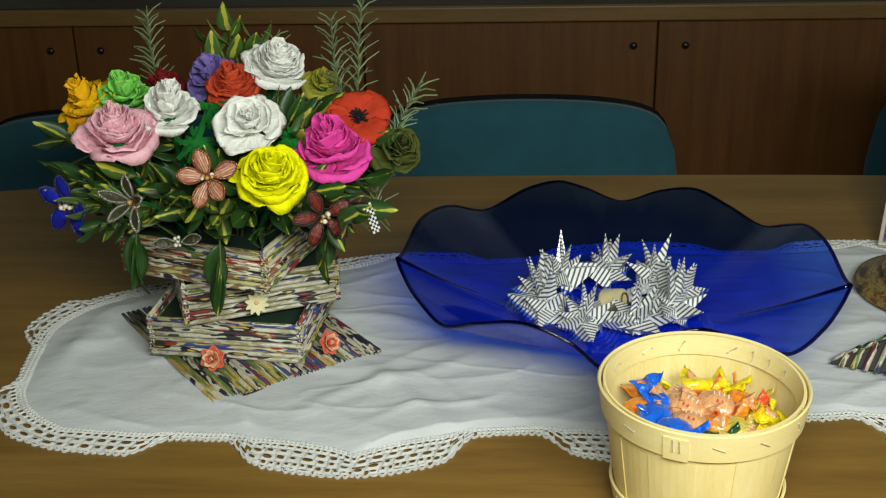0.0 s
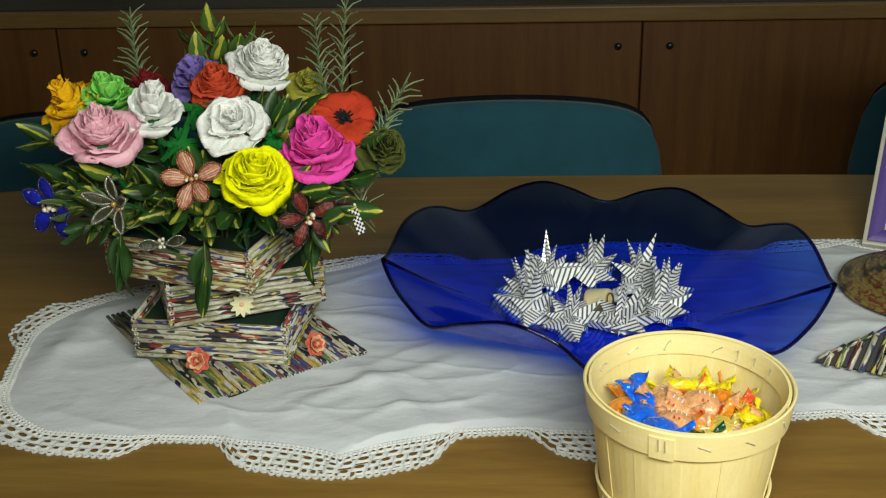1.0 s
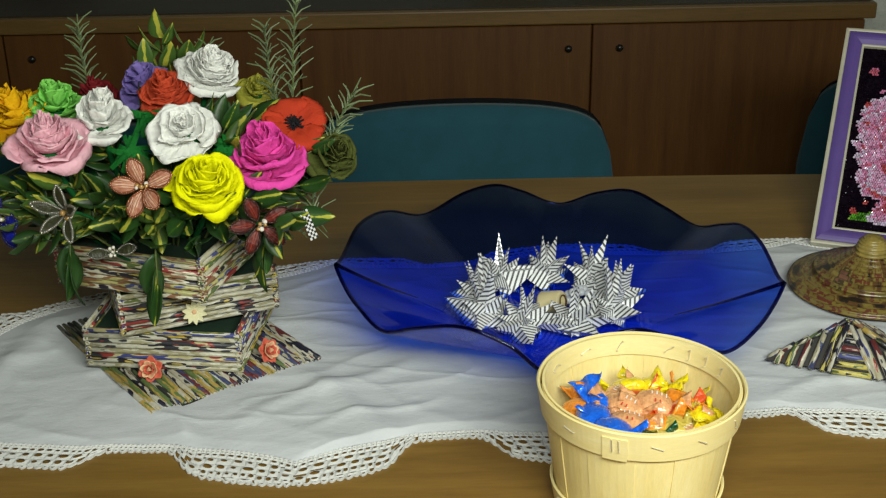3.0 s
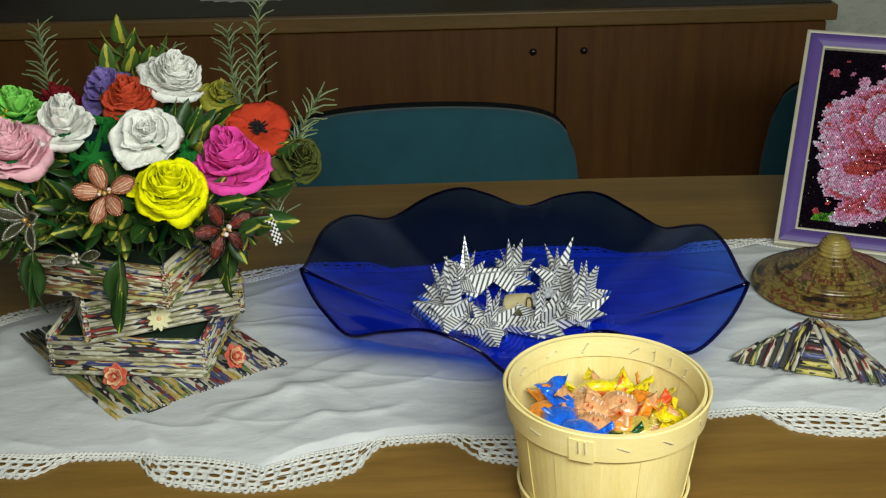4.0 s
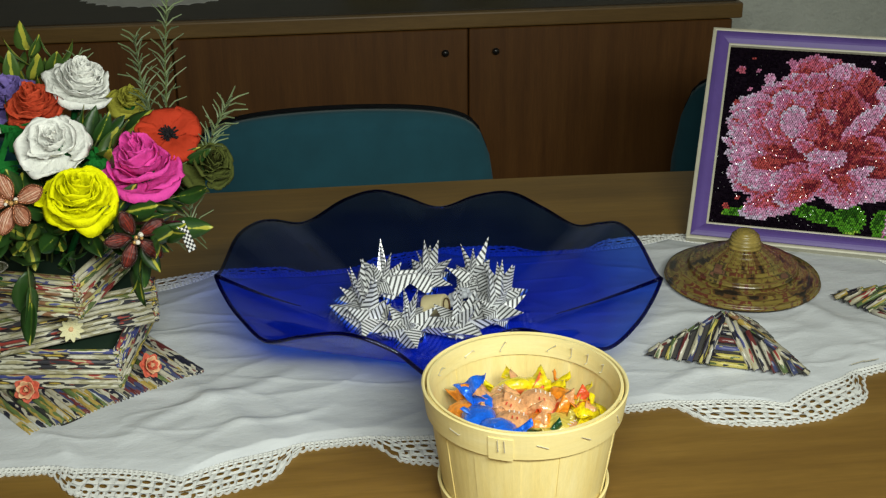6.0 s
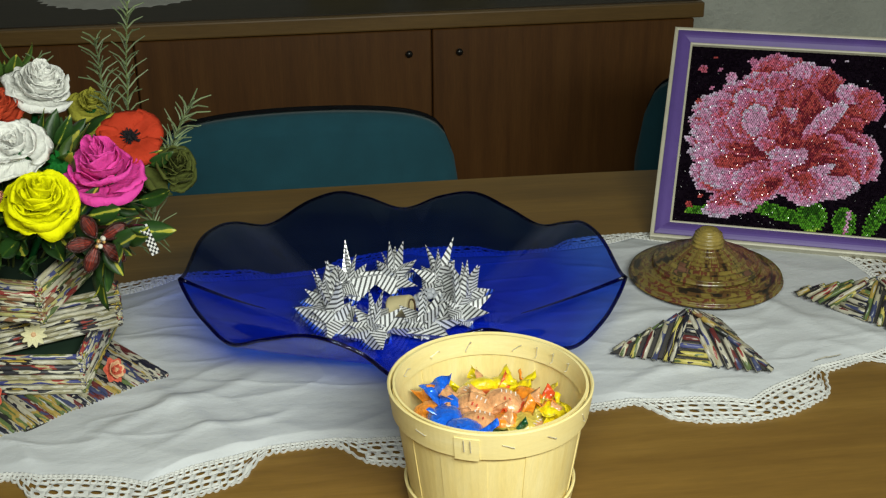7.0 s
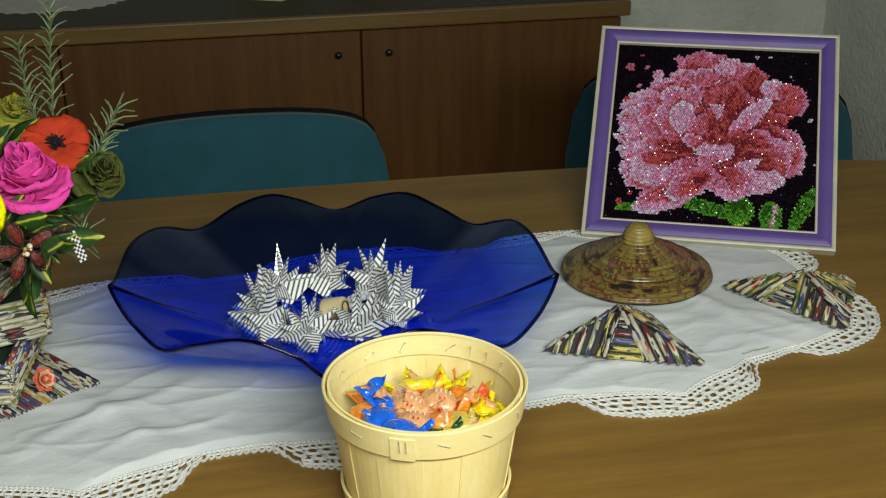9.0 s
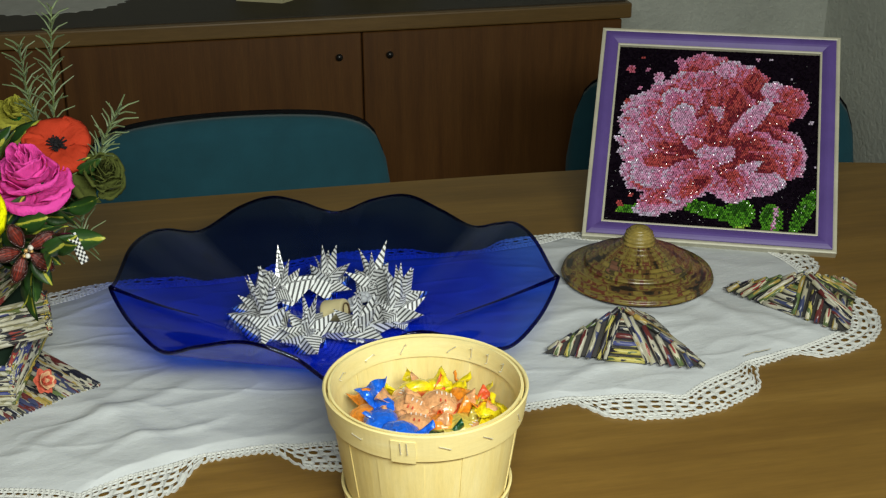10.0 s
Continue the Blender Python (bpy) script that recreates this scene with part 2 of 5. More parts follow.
def build_cabinet():
    c = thing("low_cabinet", "long low cabinet in dark reddish wood veneer", "cabinet", pose(0, CAB_Y, 0))
    x0, x1 = -2.4, 0.775
    part("body", boxed(x0, 0.02, 0.06, x1 - 0.01, 0.4, CAB_TOP - 0.03), M_CAB, c)
    part("plinth", boxed(x0 + 0.02, 0.04, 0, x1 - 0.03, 0.38, 0.058), M_GAP, c)
    part("cabinet_top", boxed(x0 - 0.01, -0.012, CAB_TOP - 0.028, x1 + 0.008, 0.41, CAB_TOP, bevel=0.003), M_CAB_TOP, c, "lighter brown top board")
    part("top_inlay", boxed(x0, 0.004, CAB_TOP + 0.0002, x1, 0.40, CAB_TOP + 0.002), M_CAB_DARK, c, "dark brown surface of the top")
    w = 0.521
    gap = 0.285
    edges = [gap + 0.485, gap, gap - w, gap - 2 * w, gap - 3 * w, gap - 4 * w, gap - 5 * w]
    for k, (r, l) in enumerate(zip(edges, edges[1:])):
        d = part("door", boxed(max(l, x0) + 0.0015, 0.0, 0.075, r - 0.0015, 0.018, CAB_TOP - 0.032, bevel=0.0015, seg=1), M_CAB, c)
        kx = l + 0.049 if k % 2 == 0 else r - 0.042
        part("knob", lathe([(0, -0.012), (0.004, -0.0115), (0.0063, -0.009), (0.0066, -0.0065), (0.004, -0.003), (0.0035, 0.0)], 16), M_KNOB, d, "round black knob", True,
             pose(kx, 0, CAB_TOP - 0.073) @ Matrix(((1, 0, 0, 0), (0, 0, 1, 0), (0, 1, 0, 0), (0, 0, 0, 1))))


build_cabinet()


# ---- chairs ----
def build_chair(at):
    c = thing("office_chair", "visitor chair with a rounded teal fabric backrest", "chair", at, "chairs at the table")

    def back(u, v, y):
        a, h = 0.225, 0.389
        x = (u * 2 - 1)
        # rounded top corners and a gently arched top edge
        top = h - 0.030 * x * x - 0.03 * abs(x) ** 6 - 0.095 * abs(x) ** 22
        return Vector((a * x * (1 - 0.06 * (1 - v) ** 2), y - 0.035 * (1 - x * x) + 0.03 * v, v * top))

    def pad(y0, y1):
        bm = bmesh.new()
        nu, nv = 40, 14
        f = [[bm.verts.new(back(i / nu, j / nv, y0)) for j in range(nv + 1)] for i in range(nu + 1)]
        g = [[bm.verts.new(back(i / nu, j / nv, y1)) for j in range(nv + 1)] for i in range(nu + 1)]
        for i in range(nu):
            for j in range(nv):
                bm.faces.new((f[i][j], f[i + 1][j], f[i + 1][j + 1], f[i][j + 1]))
                bm.faces.new((g[i][j], g[i][j + 1], g[i + 1][j + 1], g[i + 1][j]))
        rim = [(i, 0) for i in range(nu)] + [(nu, j) for j in range(nv)] + [(i, nv) for i in range(nu, 0, -1)] + [(0, j) for j in range(nv, 0, -1)]
        for (a, b), (p, q) in zip(rim, rim[1:] + rim[:1]):
            bm.faces.new((f[a][b], g[a][b], g[p][q], f[p][q]))
        return bm

    part("backrest", pad(0, 0.035), M_CHAIR, c, smooth=True, at=pose(0, 0, 0.415))
    part("back_shell", pad(0.036, 0.044), M_CHAIR_SHELL, c, "black plastic back shell", True, pose(0, -0.006, 0.4180))
    part("seat", boxed(-0.23, -0.46, 0.42, 0.23, -0.02, 0.47, bevel=0.02, seg=3), M_CHAIR, c, smooth=True)
    for s in (-1, 1):
        part("back_post", tube(bmesh.new(), [(s * 0.16, 0.06, 0.40), (s * 0.16, 0.056, 0.6)], 0.011, 8), M_STEEL, c)
        for y in (-0.42, 0.04):
            part("leg", tube(bmesh.new(), [(s * 0.2, y, 0.42), (s * 0.23, y * 1.08, 0.0)], 0.011, 8), M_STEEL, c)
    return c


chair = build_chair(pose(0.041, 1.745, 0, 0, 0, 0))
for x, y, r in ((-0.53, 1.70, 0), (0.765, 1.80, -24)):
    copy_thing(chair, pose(x, y, 0, 0, 0, r))
# ---- table runner ----
RUN_C = (0.105, 1.173)


def runner_edge(s, inner):
    """The edge at s of its way round (0 to 1): fabric edge or lace edge."""
    t = 2 * math.pi * s
    c, q = math.cos(t), math.sin(t)
    x = (0.556 if c < 0 else 0.538) * math.copysign(abs(c) ** (0.62 if q < 0 else 0.88), c)
    y = 0.168 * abs(q) ** 0.66 if q > 0 else -0.170 * abs(q) ** 0.47
    return x, y


def runner_curve():
    """Even steps round the mean edge, with normals and the scallops' two widths."""
    raw = [runner_edge(i / 4000, True) for i in range(4001)]
    run = [0.0]
    for a, b in zip(raw, raw[1:]):
        run.append(run[-1] + math.dist(a, b))
    n = 440
    pts, k = [], 0
    for i in range(n):
        want = run[-1] * i / n
        while run[k + 1] < want:
            k += 1
        f = (want - run[k]) / max(1e-9, run[k + 1] - run[k])
        pts.append((raw[k][0] + f * (raw[k + 1][0] - raw[k][0]), raw[k][1] + f * (raw[k + 1][1] - raw[k][1])))
    out = []
    for i in range(n):
        a, b = pts[i - 3], pts[(i + 3) % n]
        d = Vector((b[0] - a[0], b[1] - a[1])).normalized()
        out.append((Vector(pts[i]), Vector((d.y, -d.x)), run[-1] * i / n))
    return out, run[-1]


CURVE, ROUND = runner_curve()
# the notches between the lace's lobes, round the cloth from the right end of the far edge
NOTCHES = sorted(min(CURVE, key=lambda c: (c[0] - Vector(q)).length)[2] for q in (
    (0.45, 0.13), (0.19, 0.168), (-0.08, 0.168), (-0.33, 0.160), (-0.565, -0.025), (-0.375, -0.160), (-0.112, -0.170), (0.168, -0.170), (0.42, -0.155), (0.560, -0.020)))


def smooth_step(a, b, x):
    t = max(0.0, min(1.0, (x - a) / (b - a)))
    return t * t * (3 - 2 * t)


def scallop(s, far):
    """How wide the lace is here, and how far the fabric points out into it."""
    lo = [q for q in NOTCHES if q <= s]
    hi = [q for q in NOTCHES if q > s]
    a = lo[-1] if lo else NOTCHES[-1] - ROUND
    b = hi[0] if hi else NOTCHES[0] + ROUND
    p = (s - a) / (b - a)
    wide = smooth_step(0.08, 0.19, p) * (1 - smooth_step(0.78, 0.90, p))
    dome = math.sin(math.pi * max(0.0, min(1.0, (p - 0.06) / 0.88)))
    return wide * (0.36 + 0.64 * dome) * (0.55 if far else 1.0), max(0.0, 1 - abs(p - 0.5) / 0.40)


# soft folds of the cloth: from, to, width, height
FOLDS = ((-0.498, 0.073, -0.535, -0.035, 0.020, 0.005), (-0.386, -0.085, -0.317, -0.185, 0.013, 0.005), (-0.281, -0.124, -0.160, -0.055, 0.010, 0.0035), (-0.252, 0.051, -0.150, 0.010, 0.011, 0.004),
         (-0.251, -0.044, -0.161, -0.171, 0.014, 0.004), (-0.225, -0.150, -0.130, -0.120, 0.006, 0.0022), (0.254, -0.020, 0.350, -0.048, 0.009, 0.003), (0.198, -0.149, 0.300, -0.120, 0.008, 0.003),
         (0.373, 0.001, 0.430, -0.090, 0.010, 0.003), (0.417, -0.068, 0.480, -0.120, 0.008, 0.0025))


def fold_z(x, y):
    h = 0.0
    for ax, ay, bx, by, w, top in FOLDS:
        dx, dy = bx - ax, by - ay
        n = math.hypot(dx, dy)
        t = ((x - ax) * dx + (y - ay) * dy) / (n * n)
        d = ((x - ax) * dy - (y - ay) * dx) / n + 0.006 * math.sin(5 * t)
        if -0.3 < t < 1.3 and abs(d) < 3 * w:
            h += top * math.exp(-(d / w) ** 2) * max(0.0, 1 - (2 * t - 1) ** 2 / 2.4)
    return h


def cloth_z(x, y):
    n = noise.noise(Vector((x * 6.0, y * 10.0, 0.3)))
    # long creases that run across the cloth, and a few short sharp ones
    a = 1 - abs(noise.noise(Vector((x * 3.0 + y * 12.0, y * 4.0 - x * 6.0, 2.1)))) * 5.5
    b = 1 - abs(noise.noise(Vector((x * 7.0 - y * 9.0, y * 20.0 + x * 6.0, 5.7)))) * 6.0
    c = noise.noise(Vector((x * 34, y * 46, 1.1)))
    d = 1 - abs(noise.noise(Vector((x * 2.2 + y * 3.5, y * 1.5 - x * 1.2, 8.4)))) * 3.5
    return 0.0030 + fold_z(x, y) + 0.0014 * n + 0.0014 * max(0.0, a) ** 2 + 0.0010 * max(0.0, b) ** 2 + 0.0032 * max(0.0, d) ** 2 + 0.0004 * c


def build_runner():
    r = thing("table_runner", "white linen table runner with scalloped crochet lace edge", "table runner", pose(RUN_C[0], RUN_C[1], TABLE, 0, 0, 5.1))
    fabric, lace = [], []
    for p, n, s in CURVE:
        k, point = scallop(s, p.y > 0.09)
        far_out = smooth_step(0.34, 0.48, abs(p.x))
        ends = 1.0 - 0.65 * far_out
        fabric.append(p + n * (0.001 + ends * (0.012 * k + 0.022 * point ** 3)))
        lace.append(p + n * (0.008 + (0.056 - 0.024 * far_out) * k))
    m = len(fabric)

    def spot(u, v):
        p = fabric[int(round(u * m)) % m] * (v ** 0.8)
        return Vector((p.x, p.y, cloth_z(p.x, p.y) * min(1, (1.0 - v) * 9 + 0.32)))

    bm = sheet(spot, m, 110, wrap=True)
    bmesh.ops.remove_doubles(bm, verts=bm.verts, dist=1e-6)
    part("fabric", bm, M_CLOTH, r, smooth=True)

    # the lace: close rows along the hem, then open rings of uneven size, and a hem of loops
    bm = bmesh.new()

    def lp(i, v):
        f = i - math.floor(i)
        a, b = int(math.floor(i)) % m, (int(math.floor(i)) + 1) % m
        p = (fabric[a].lerp(fabric[b], f) * 0.994).lerp(lace[a].lerp(lace[b], f), v)
        return Vector((p.x, p.y, 0.0019 - 0.0006 * v + 0.0005 * noise.noise(Vector((p.x * 60, p.y * 60, 0)))))

    def ring(i0, i1, v0, v1, hole, squash):
        """One crocheted mesh: a cell with a round hole and a raised lip."""
        vo, vi = [], []
        for k in range(12):
            a = 2 * math.pi * (k + 0.5) / 12
            c, q = math.cos(a), math.sin(a)
            g = 0.5 / max(abs(c), abs(q))
            vo.append(bm.verts.new(lp((i0 + i1) / 2 + c * g * (i1 - i0), (v0 + v1) / 2 + q * g * (v1 - v0))))
            vi.append(bm.verts.new(lp((i0 + i1) / 2 + c * hole * (i1 - i0), (v0 + v1) / 2 + q * hole * squash * (v1 - v0)) + Vector((0, 0, 0.0012))))
        for k in range(12):
            bm.faces.new((vo[k], vo[(k + 1) % 12], vi[(k + 1) % 12], vi[k]))

    def width(i):
        c = int(i) % m
        return (lace[c] - fabric[c]).length

    close = 0.0066
    bands = [(close * k / 2, close * (k + 1) / 2) for k in range(2)] + [(close + a, close + b) for a, b in ((0, 0.006), (0.006, 0.0145), (0.0145, 0.0235), (0.0235, 0.0315), (0.0315, 0.041), (0.041, 0.060))]
    for level, (d0, d1) in enumerate(bands):
        i = 0.0
        while i < m - 1e-6:
            step = 0.72 if level < 2 else random.uniform(0.9, 1.4) if level in (2, 5) else random.uniform(1.5, 2.4)
            step = min(step, m - i)
            wide = width(i + step / 2)
            if level < 2 and wide < close * 1.2:
                ring(i, i + step, level / 2, level / 2 + 0.5, random.uniform(0.16, 0.26), 0.8)
            elif d0 < wide - 0.0025:
                hole = random.uniform(0.13, 0.22) if level < 2 else random.uniform(0.20, 0.36)
                last = wide < d1 + 0.0025
                ring(i, i + step, d0 / wide, 1.0 if last else d1 / wide, hole, random.uniform(0.7, 0.95))
            i += step
    # loops along the outer edge
    i = 0.0
    while i < m - 1e-6:
        step = min(random.uniform(0.8, 1.3), m - i)
        p0, p1 = lp(i, 1), lp(i + step, 1)
        out = (lp(i + step / 2, 1) - lp(i + step / 2, 0)).normalized()
        knot = random.uniform(0.002, 0.0045)
        arc = [p0.lerp(p1, a / 6) + out * (knot * math.sin(math.pi * a / 6)) for a in range(7)]
        tube(bm, arc, 0.0012, 4, caps=False)
        i += step
    part("lace_border", bm, M_LACE, r, "open-work crochet lace in white cotton")
    bm = bmesh.new()
    for v in (0.0,):
        ring = [Vector((p.x * (1 - v), p.y * (1 - v), 0.0016)) for p in fabric]
        tube(bm, ring + ring[:1], 0.0006, 4, caps=False)
    part("hem_stitching", bm, M_THREAD, r)


build_runner()

# ---- blue bowl ----
BOWL_C = (0.119, 1.175)
# the rim's height round the bowl: degrees, metres
RIM = ((-145, 0.066), (-133, 0.084), (-120, 0.096), (-108, 0.084), (-95, 0.054), (-84, 0.089), (-75, 0.098), (-64, 0.082), (-56, 0.066), (-47, 0.055), (-34, 0.059), (-24, 0.060),
       (-15, 0.058), (-5, 0.067), (8, 0.079), (19, 0.081), (27, 0.071), (38, 0.056), (50, 0.066), (61, 0.077), (72, 0.069), (84, 0.053), (96, 0.070), (104, 0.0795), (114, 0.076),
       (129, 0.062), (143, 0.081), (151, 0.088), (163, 0.0885), (174, 0.077), (183, 0.068), (192, 0.070), (203, 0.070), (215, 0.066))


def rim_height(phi):
    """A smooth curve through the crests and dips of the rim."""
    d = (math.degrees(phi) + 145) % 360 - 145
    n = len(RIM) - 1
    for i in range(n):
        (a, p), (b, q) = RIM[i], RIM[i + 1]
        if a <= d <= b:
            o, z = RIM[i - 1 if i else n - 1], RIM[i + 2 if i + 2 <= n else 1]
            oa = o[0] if i else o[0] - 360
            zb = z[0] if i + 2 <= n else z[0] + 360
            m0, m1 = (q - o[1]) / (b - oa), (z[1] - p) / (zb - a)
            t = (d - a) / (b - a)
            return (2 * t ** 3 - 3 * t * t + 1) * p + (t ** 3 - 2 * t * t + t) * (b - a) * m0 + (3 * t * t - 2 * t ** 3) * q + (t ** 3 - t * t) * (b - a) * m1
    return RIM[0][1]


def build_bowl():
    b = thing("glass_bowl", "large cobalt blue glass bowl with a wavy fluted rim", "bowl", pose(BOWL_C[0], BOWL_C[1], TABLE + 0.004))

    def f(u, v, lift=0.0):
        phi = 2 * math.pi * u
        top = rim_height(phi) - 0.004
        # two drawn-out corners at the sides
        dl, dr, df = math.degrees(phi) - 184, (math.degrees(phi) + 15 + 180) % 360 - 180, (math.degrees(phi) + 92 + 180) % 360 - 180
        corner = math.exp(-abs(dl) / 6) + math.exp(-abs(dr) / 6)
        fold = math.exp(dl / 13 if dl < 0 else -dl / 4.5) + math.exp(-dr / 13 if dr > 0 else dr / 4.5)
        r = v * (0.207 + 0.010 * corner * v ** 2 - 0.020 * math.exp(-(df / 38) ** 2))
        e = min(1, max(0, (v - 0.34) / 0.66))
        z = 0.003 + 0.074 * e ** 1.3 + (top - 0.077) * e ** 1.6 + 0.018 * fold * e ** 1.25
        return Vector((r * math.cos(phi), r * math.sin(phi), z + lift))

    bm = bmesh.new()
    nu, nv = 288, 30
    top = [[bm.verts.new(f(i / nu, 0.02 + 0.98 * j / nv, 0.0038)) for j in range(nv + 1)] for i in range(nu)]
    low = [[bm.verts.new(f(i / nu, 0.02 + 0.98 * j / nv)) for j in range(nv + 1)] for i in range(nu)]
    for i in range(nu):
        k = (i + 1) % nu
        for j in range(nv):
            bm.faces.new((top[i][j], top[k][j], top[k][j + 1], top[i][j + 1]))
            bm.faces.new((low[i][j], low[i][j + 1], low[k][j + 1], low[k][j]))
        a, c = f(i / nu, 1.0, 0.0019), f(i / nu, 0.99, 0.0019)
        bulge = [None, None]
        for q, w in enumerate((i, k)):
            a, c = f(w / nu, 1.0, 0.0019), f(w / nu, 0.98, 0.0019)
            bulge[q] = a + (a - c).normalized() * 0.0018
        bv = [bm.verts.new(x) for x in bulge]
        bm.faces.new((top[i][nv], top[k][nv], bv[1], bv[0]))
        bm.faces.new((bv[0], bv[1], low[k][nv], low[i][nv]))
    bm.faces.new([top[i][0] for i in range(nu)])
    bm.faces.new([low[i][0] for i in range(nu)][::-1])
    bmesh.ops.remove_doubles(bm, verts=bm.verts, dist=1e-6)
    part("bowl_body", bm, M_BLUE, b, smooth=True)
    lip = [f(k / nu, 1.0, 0.0019) for k in range(nu)]
    # the drawn-out corners run inward as thick folds
    for deg, inner in ((-15, 0.56), (184, 0.66)):
        ridge = [f(((deg + 6 * (1 - k / 14) ** 2 * (-1 if deg > 0 else 1)) % 360) / 360, inner + (1 - inner) * k / 14, 0.0024) for k in range(15)]
        part("glass_fold", tube(bmesh.new(), ridge[::-1], 0.0021, 8, 0.2), M_BLUE_DEEP, b, "thick fold of darker blue glass", True)
    part("rim_bead", tube(bmesh.new(), lip + lip[:1], 0.0019, 8, caps=False), M_BLUE_DEEP, b, "thick rounded rim of darker blue", True)


build_bowl()


# ---- basket ----
def build_basket():
    b = thing("veneer_basket", "small round basket of pale wood veneer, half full of sweets", "basket", pose(0.157, 0.896, TABLE))
    top, h = 0.080, 0.106
    bot = 0.062

    def rad(z):
        return bot + (top - 0.003 - bot) * (z / h) ** 0.9

    n = 14
    for i in range(n):
        a0, a1 = 2 * math.pi * (i - 0.06) / n, 2 * math.pi * (i + 1.06) / n
        out = 0.0007 * (i % 2)

        def f(u, v):
            a = a0 + (a1 - a0) * u
            z = 0.002 + (h - 0.004) * v
            r = rad(z) + out - 0.0005
            return Vector((r * math.cos(a), r * math.sin(a), z))

        part("side_strip", thicken(sheet(f, 6, 10), 0.0009), M_VENEER, b, smooth=False)

    def hoop(name, z0, z1, off, lean, label):
        def prof(z):
            return rad(z) + off
        pr = [(prof(z0) + lean, z0), (prof(z0) + lean + 0.0022, z0), (prof(z1) + 0.0024, z1), (prof(z1) + 0.0012, z1 + 0.0008), (prof(z1), z1)]
        return part(name, lathe(pr, 110, True), M_VENEER_H, b, label)

    hoop("rim_hoop", h - 0.0225, h, 0.0012, 0, "wide veneer hoop stapled round the rim")
    pr = [(rad(h) - 0.0056, h - 0.0165), (rad(h) - 0.0036, h - 0.0165), (rad(h) - 0.0006, h), (rad(h) - 0.0026, h)]
    part("inner_hoop", lathe(pr, 110, True), M_VENEER_H, b)
    hoop("foot_hoop", 0.003, 0.020, 0.0012, 0, "veneer hoop round the foot")
    part("bottom", lathe([(0, 0.003), (bot - 0.001, 0.003), (bot - 0.001, 0.006), (0, 0.006)], 40), M_VENEER, b)

    # the lapped end of the rim hoop, and staples
    def lap(u, v):
        a = math.radians(-119 + 13.5 * u)
        z = h - 0.0235 + 0.0195 * v
        r = rad(h - 0.02 + 0.018 * v) + 0.0042
        return Vector((r * math.cos(a), r * math.sin(a), z))

    part("hoop_lap", thicken(sheet(lap, 5, 2), 0.0009), M_VENEER_H, b)

    def staple(angle, z, tilt, length, off):
        bm = bmesh.new()
        tube(bm, [(-length / 2, 0.0016, 0), (-length / 2, -0.0006, 0), (length / 2, -0.0006, 0), (length / 2, 0.0016, 0)], 0.00045, 4)
        a = math.radians(angle)
        r = rad(z) + off
        part("staple", bm, M_STAPLE, b, at=pose(r * math.cos(a), r * math.sin(a), z, 0, 0, angle + 90) @ pose(0, 0, 0, 0, tilt, 0))

    for a, t in ((-113.5, 86), (-110, 86), (-65, 30), (-38, 62), (-90, 20), (-140, 10)):
        staple(a, h - 0.010, t, 0.0095, 0.0050 if -120 < a < -104 else 0.0038)
    for a, t in ((62, 40), (120, 20), (95, 60), (35, 80), (20, 70), (150, 15), (48, 85)):
        staple(a, h - 0.008, t, 0.009, -0.0046)
    for a, t in ((-160, 70), (-30, 60)):
        staple(a, 0.011, t, 0.009, 0.0038)
    return b


build_basket()

# ---- picture ----
PIC_BL, PIC_BR, PIC_TL = Vector((0.4285, 1.3663, TABLE + 0.006)), Vector((0.6982, 1.2581, TABLE + 0.006)), Vector((0.5084, 1.5652, TABLE + 0.2021))
PU = (PIC_BR - PIC_BL).normalized()
PV = (PIC_TL - PIC_BL - PU * (PIC_TL - PIC_BL).dot(PU)).normalized()
PN = PU.cross(PV)
PIC = Matrix(((PU.x, PV.x, PN.x, PIC_BL.x), (PU.y, PV.y, PN.y, PIC_BL.y), (PU.z, PV.z, PN.z, PIC_BL.z), (0, 0, 0, 1)))
PW = 0.2905
M_PIC_PURPLE = plain("purple_lacquer", (0.112, 0.066, 0.28), 0.5, 0.08, 200, 0.05)
M_PIC_CREAM = plain("cream_lacquer", (0.52, 0.49, 0.38), 0.4, 0.1, 200, 0.1)
M_CARD = plain("brown_card", (0.2, 0.14, 0.08), 0.9, 0.15)
M_CANVAS = plain("black_canvas", (0.006, 0.003, 0.007), 0.9, 0.2, spec=0.05)


def bead_mat(name, c):
    m, nt, b = _nodes(name)
    col = _shade(nt, _ramp(nt, nt.nodes.new("ShaderNodeNewGeometry").outputs["Random Per Island"], [(0.0, [x * 0.7 for x in c]), (1.0, [min(1, x * 1.25) for x in c])]), _noise(nt, 40, 2), 0.85, 1.12)
    nt.links.new(col, b.inputs["Base Color"])
    b.inputs["Roughness"].default_value = 0.14
    b.inputs["Specular IOR Level"].default_value = min(0.5, 0.10 + max(c))
    return m


BEADS = [bead_mat("bead_" + n, c) for n, c in (
    ("black", (0.006, 0.003, 0.007)), ("deep_red", (0.24, 0.028, 0.045)), ("coral", (0.52, 0.085, 0.085)), ("rose", (0.62, 0.14, 0.22)), ("pink", (0.68, 0.24, 0.44)),
    ("pale_pink", (0.74, 0.40, 0.62)), ("lilac_white", (0.74, 0.62, 0.80)), ("dark_green", (0.03, 0.11, 0.012)), ("green", (0.10, 0.32, 0.025)), ("lime", (0.36, 0.58, 0.07)))]

TONES = {"d": (1, 2, 2, 3), "r": (1, 2, 3, 4), "c": (2, 3, 4, 5), "p": (3, 4, 5, 6), "l": (4, 5, 5, 6), "L": (5, 5, 6, 6), "g": (7, 8, 8, 9)}
